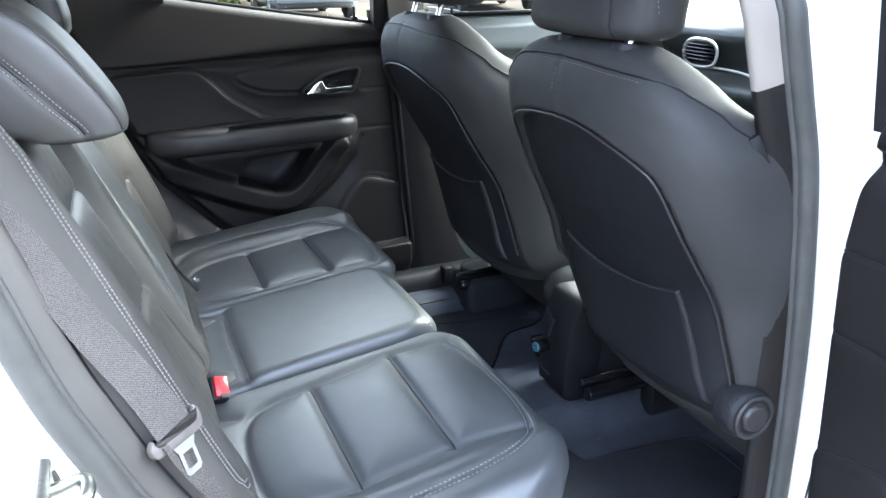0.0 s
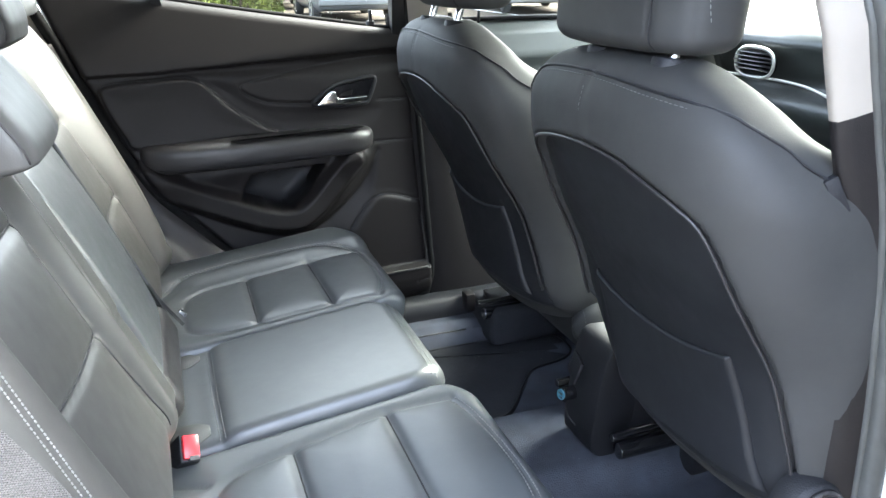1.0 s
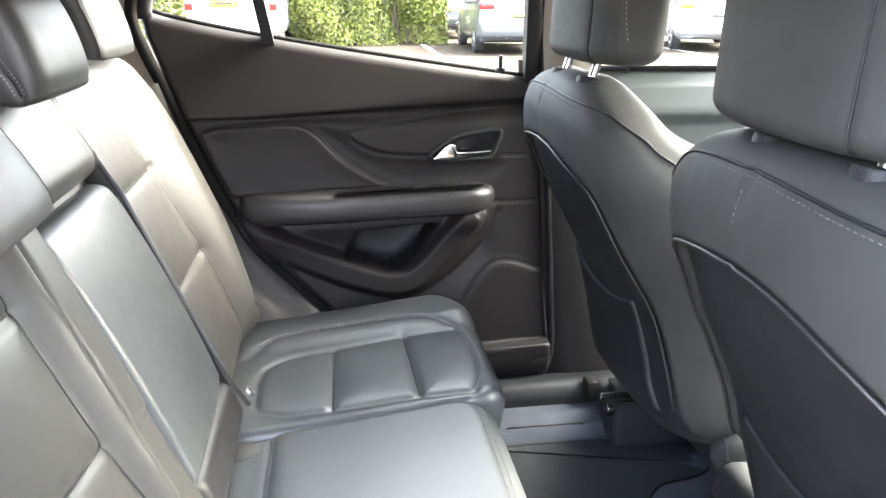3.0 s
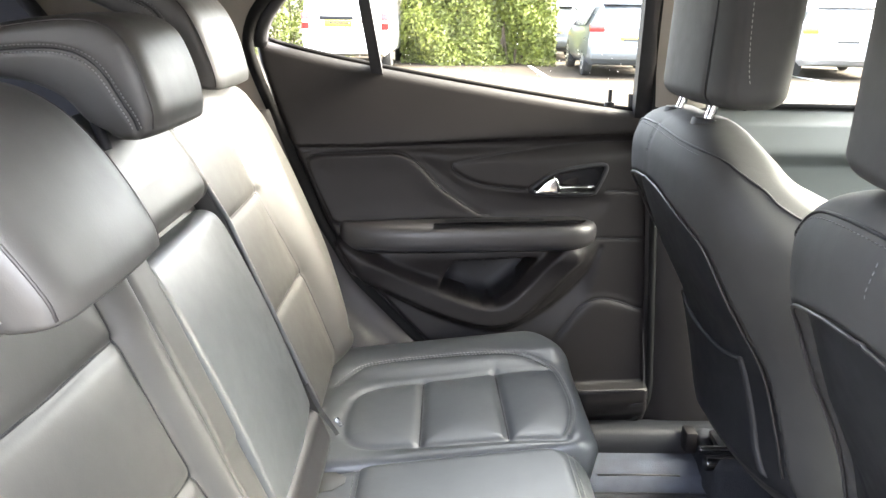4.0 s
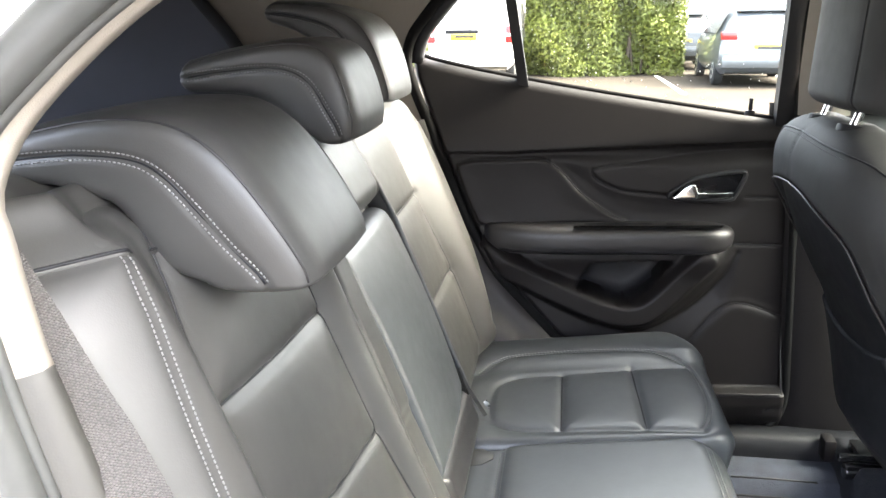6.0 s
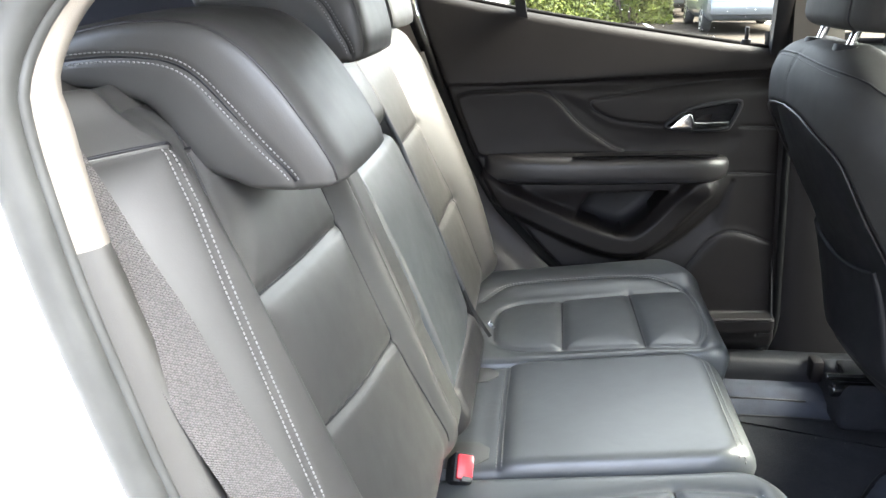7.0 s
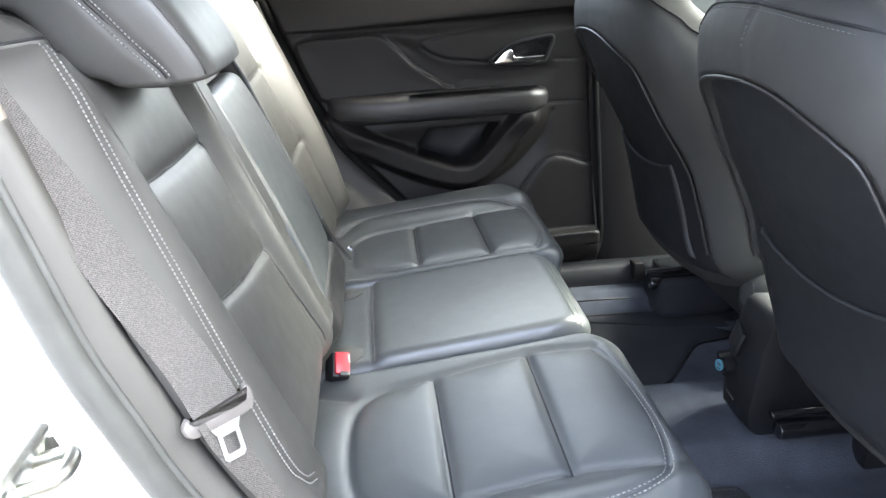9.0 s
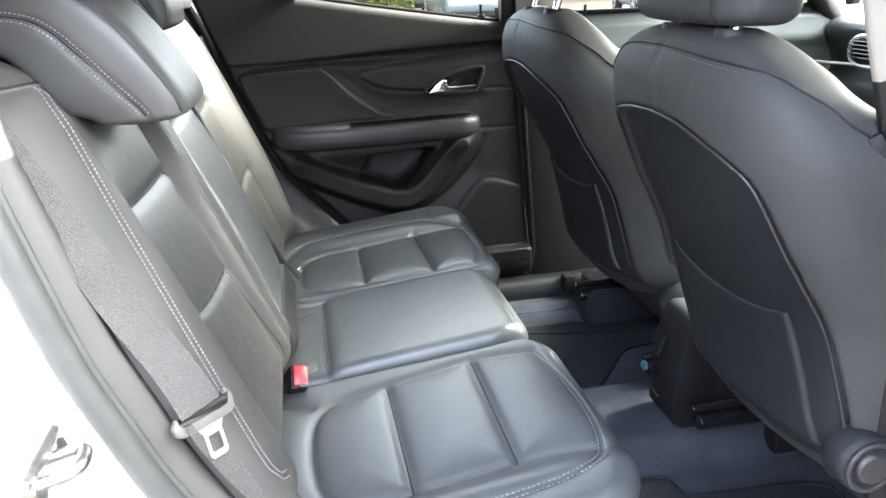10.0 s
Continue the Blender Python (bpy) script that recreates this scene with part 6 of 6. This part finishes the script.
van_st = [(0.0, 0.42, 1.05, 1.88, 0.86, 0.76), (0.04, 0.36, 1.06, 1.93, 0.89, 0.79), (0.3, 0.30, 1.08, 1.96, 0.90, 0.80), (3.0, 0.30, 1.08, 1.96, 0.90, 0.80), (3.5, 0.30, 1.06, 1.82, 0.90, 0.76), (4.05, 0.30, 1.04, 1.12, 0.89, 0.72), (4.55, 0.32, 0.92, 0.96, 0.84, 0.66), (4.7, 0.40, 0.75, 0.80, 0.74, 0.56)]
vehicle("white panel van parked with its rear to us", "van", van_st, WHITE_PAINT, 0.32, (0.75, 3.75), 0.80,
        [("side_window", [(0.905, 2.55, 1.12), (0.905, 3.35, 1.12), (0.845, 3.05, 1.70), (0.850, 2.6, 1.72)], SCREEN_GLASS, "dark cab window")],
        [("number_plate", (-0.42, -0.025, 0.895), (0.14, 0.0, 1.02), YELLOW, "yellow plate with dark bars", 0.004),
         ("plate_bar", (-0.32, -0.030, 0.945), (0.08, -0.024, 0.99), DARK_BAR, "", 0.0),
         ("plate_handle", (-0.52, -0.04, 1.030), (0.17, 0.0, 1.105), PLASTIC_DARK, "dark grey handle strip", 0.008),
         ("tail_lamp", (-0.89, -0.03, 0.84), (-0.74, 0.10, 1.17), RED_LENS, "red tail lamp", 0.01),
         ("tail_lamp", (0.74, -0.03, 0.84), (0.89, 0.10, 1.17), RED_LENS, "red tail lamp", 0.01),
         ("lamp_lens", (-0.88, -0.04, 0.97), (-0.75, -0.02, 1.03), WHITE_PLATE, "clear lamp band", 0.004),
         ("lamp_lens", (0.75, -0.04, 0.97), (0.88, -0.02, 1.03), WHITE_PLATE, "clear lamp band", 0.004),
         ("badge", (0.28, -0.02, 0.98), (0.38, 0.0, 1.06), CHROME, "round chrome badge", 0.02),
         ("door_gap", (-0.008, -0.006, 0.46), (0.008, 0.002, 1.85), DARK_BAR, "", 0.0),
         ("bumper", (-0.86, -0.07, 0.36), (0.86, 0.06, 0.58), WHITE_PAINT, "white rear bumper", 0.04),
         ("bumper_step", (-0.45, -0.075, 0.545), (-0.10, -0.05, 0.56), PLASTIC, "grey bumper step", 0.004)],
        pose(-1.62, 15.2, 0.13, 0, 0, -2))
hatch_st = [(0.0, 0.34, 0.62, 0.66, 0.80, 0.70), (0.06, 0.28, 0.90, 0.94, 0.85, 0.72), (0.16, 0.24, 0.96, 1.02, 0.87, 0.68), (0.45, 0.22, 0.96, 1.34, 0.875, 0.60), (0.75, 0.22, 0.95, 1.44, 0.875, 0.60), (1.7, 0.22, 0.93, 1.46, 0.875, 0.60), (2.4, 0.22, 0.92, 1.36, 0.875, 0.60), (3.1, 0.22, 0.92, 0.97, 0.87, 0.62), (4.0, 0.24, 0.80, 0.84, 0.82, 0.58), (4.2, 0.34, 0.62, 0.66, 0.72, 0.5)]


def hatchback(label, paint, plate, lamp, m):
    return vehicle(label, "car", hatch_st, paint, 0.315, (0.78, 3.35), 0.78,
        [("rear_window", [(-0.62, 0.17, 1.00), (0.62, 0.17, 1.00), (0.50, 0.455, 1.33), (-0.50, 0.455, 1.33)], SCREEN_GLASS, "dark rear window"),
         ("side_window", [(-0.862, 0.62, 0.97), (-0.862, 2.75, 0.95), (-0.66, 2.2, 1.34), (-0.64, 0.75, 1.38)], SCREEN_GLASS, "dark side windows"),
         ("side_window", [(0.862, 0.62, 0.97), (0.862, 2.75, 0.95), (0.66, 2.2, 1.34), (0.64, 0.75, 1.38)], SCREEN_GLASS, "dark side windows")],
        [("number_plate", (-0.26, 0.01, 0.66), (0.26, 0.05, 0.77), plate, "number plate with dark bars", 0.004),
         ("plate_bar", (-0.20, 0.004, 0.69), (0.20, 0.012, 0.74), DARK_BAR, "", 0.0),
         ("tail_lamp", (-0.845, 0.02, 0.86), (-0.56, 0.20, 1.0), lamp, "red tail lamp", 0.02),
         ("tail_lamp", (0.56, 0.02, 0.86), (0.845, 0.20, 1.0), lamp, "red tail lamp", 0.02),
         ("bumper", (-0.83, -0.06, 0.34), (0.83, 0.08, 0.60), paint, "painted rear bumper", 0.06),
         ("spoiler", (-0.55, 0.40, 1.36), (0.55, 0.62, 1.40), paint, "roof spoiler", 0.015),
         ("wiper", (-0.02, 0.15, 1.0), (0.30, 0.17, 1.02), PLASTIC_DARK, "black rear wiper", 0.003),
         ("roof_trim", (-0.1, -0.06, 0.40), (0.1, -0.07, 0.43), PLASTIC_DARK, "", 0.0)][:7],
        m)


hatchback("blue-silver hatchback parked with its rear to us", SILVER_PAINT, YELLOW, RED_LENS, pose(4.02, 14.0, 0.16, 0, 0, -3))
hatchback("pale silver hatchback parked with its rear to us", PALE_PAINT, WHITE_PLATE, AMBER_LENS, pose(8.35, 14.4, 0.17, 0, 0, -14))
hatchback("dark parked hatchback beyond the silver one", material("dark_car_paint", (0.05, 0.055, 0.06), 0.3, coat=0.6), YELLOW, RED_LENS, pose(3.3, 19.6, 0.16, 0, 0, -3))
hatchback("pale silver hatchback farther along the row", PALE_PAINT, YELLOW, RED_LENS, pose(12.4, 15.0, 0.17, 0, 0, -18))


def hedge(x0, x1, y0, y1, h, n, label):
    rng = np.random.default_rng(7)
    top = thing("hedge", label, "hedge")
    P = np.stack([rng.uniform(x0, x1, n), rng.uniform(0, 1, n), rng.uniform(0, 1, n)], 1)
    lump = 0.35 * np.sin(P[:, 0] * 2.3) + 0.25 * np.sin(P[:, 0] * 5.1 + P[:, 2] * 7) + 0.2 * np.sin(P[:, 2] * 11 + P[:, 0] * 1.7)
    yy = y0 - lump * 0.8 + (y1 - y0) * P[:, 1] ** 2.2
    zz = 0.16 + (h + 0.4 * np.sin(P[:, 0] * 1.9)) * P[:, 2]
    C = np.stack([P[:, 0], yy, zz], 1)
    t = rng.normal(size=(n, 3)); t /= np.linalg.norm(t, axis=1)[:, None]
    u = np.cross(t, rng.normal(size=(n, 3))); u /= np.linalg.norm(u, axis=1)[:, None]
    L, W = rng.uniform(0.035, 0.075, n)[:, None], rng.uniform(0.02, 0.04, n)[:, None]
    V = np.stack([C - t * L, C + u * W, C + t * L, C - u * W], 1).reshape(-1, 3)
    F = np.arange(4 * n).reshape(-1, 4)
    ob = mesh("leaves", V, F, LEAF, top, "bright green leaves", smooth=False)
    ob["kind"] = "stuff"
    V, F = [], []
    for k in range(26):
        x = x0 + (x1 - x0) * (k + 0.5) / 26
        v, f = tube_data(smooth_line([(x, y0 + 0.6, 0.1), (x + random.uniform(-0.2, 0.2), y0 + 0.5, h * 0.4), (x + random.uniform(-0.5, 0.5), y0 + 0.3, h * 0.9)], 8), 0.03, 6)
        F += [tuple(len(V) + q for q in ff_) for ff_ in f]
        V += list(v)
    ob = mesh("stems", V, F, BARK, top, "brown stems")
    ob["kind"] = "stuff"
    return top


hedge(-0.6, 3.05, 17.4, 19.2, 3.6, 52000, "tall bright green hedge at the edge of the car park")
hedge(-9.0, -1.6, 20.6, 22.0, 4.2, 36000, "tall bright green hedge behind the van")

# pale sheet-clad building beyond the cars
shed = thing("shed_building", "pale sheet-clad building beyond the parked cars", "building")
rows = []
for k in range(161):
    x = 2.0 + 28.0 * k / 160
    rows.append([(x, 27.0 - (0.06 if (k // 2) % 2 else 0.0), z) for z in (0.1, 2.6, 5.5)])
grid_mesh("wall", np.array(rows), CLADDING, shed, "ribbed pale cladding", back=(0, 6, 0))
box("roof", (1.8, 26.6, 5.5), (30.2, 34, 5.75), CLADDING, shed, "flat pale roof", 0.05)

# plain wall, out of view, added to block low light from behind
tagged(box("wall_light_block", (-30, -5.2, -0.1), (30, -4.8, 2.4), WALL, None, "", 0.02), "plain grey wall, out of view, added to block light", "wall", kind="structure")
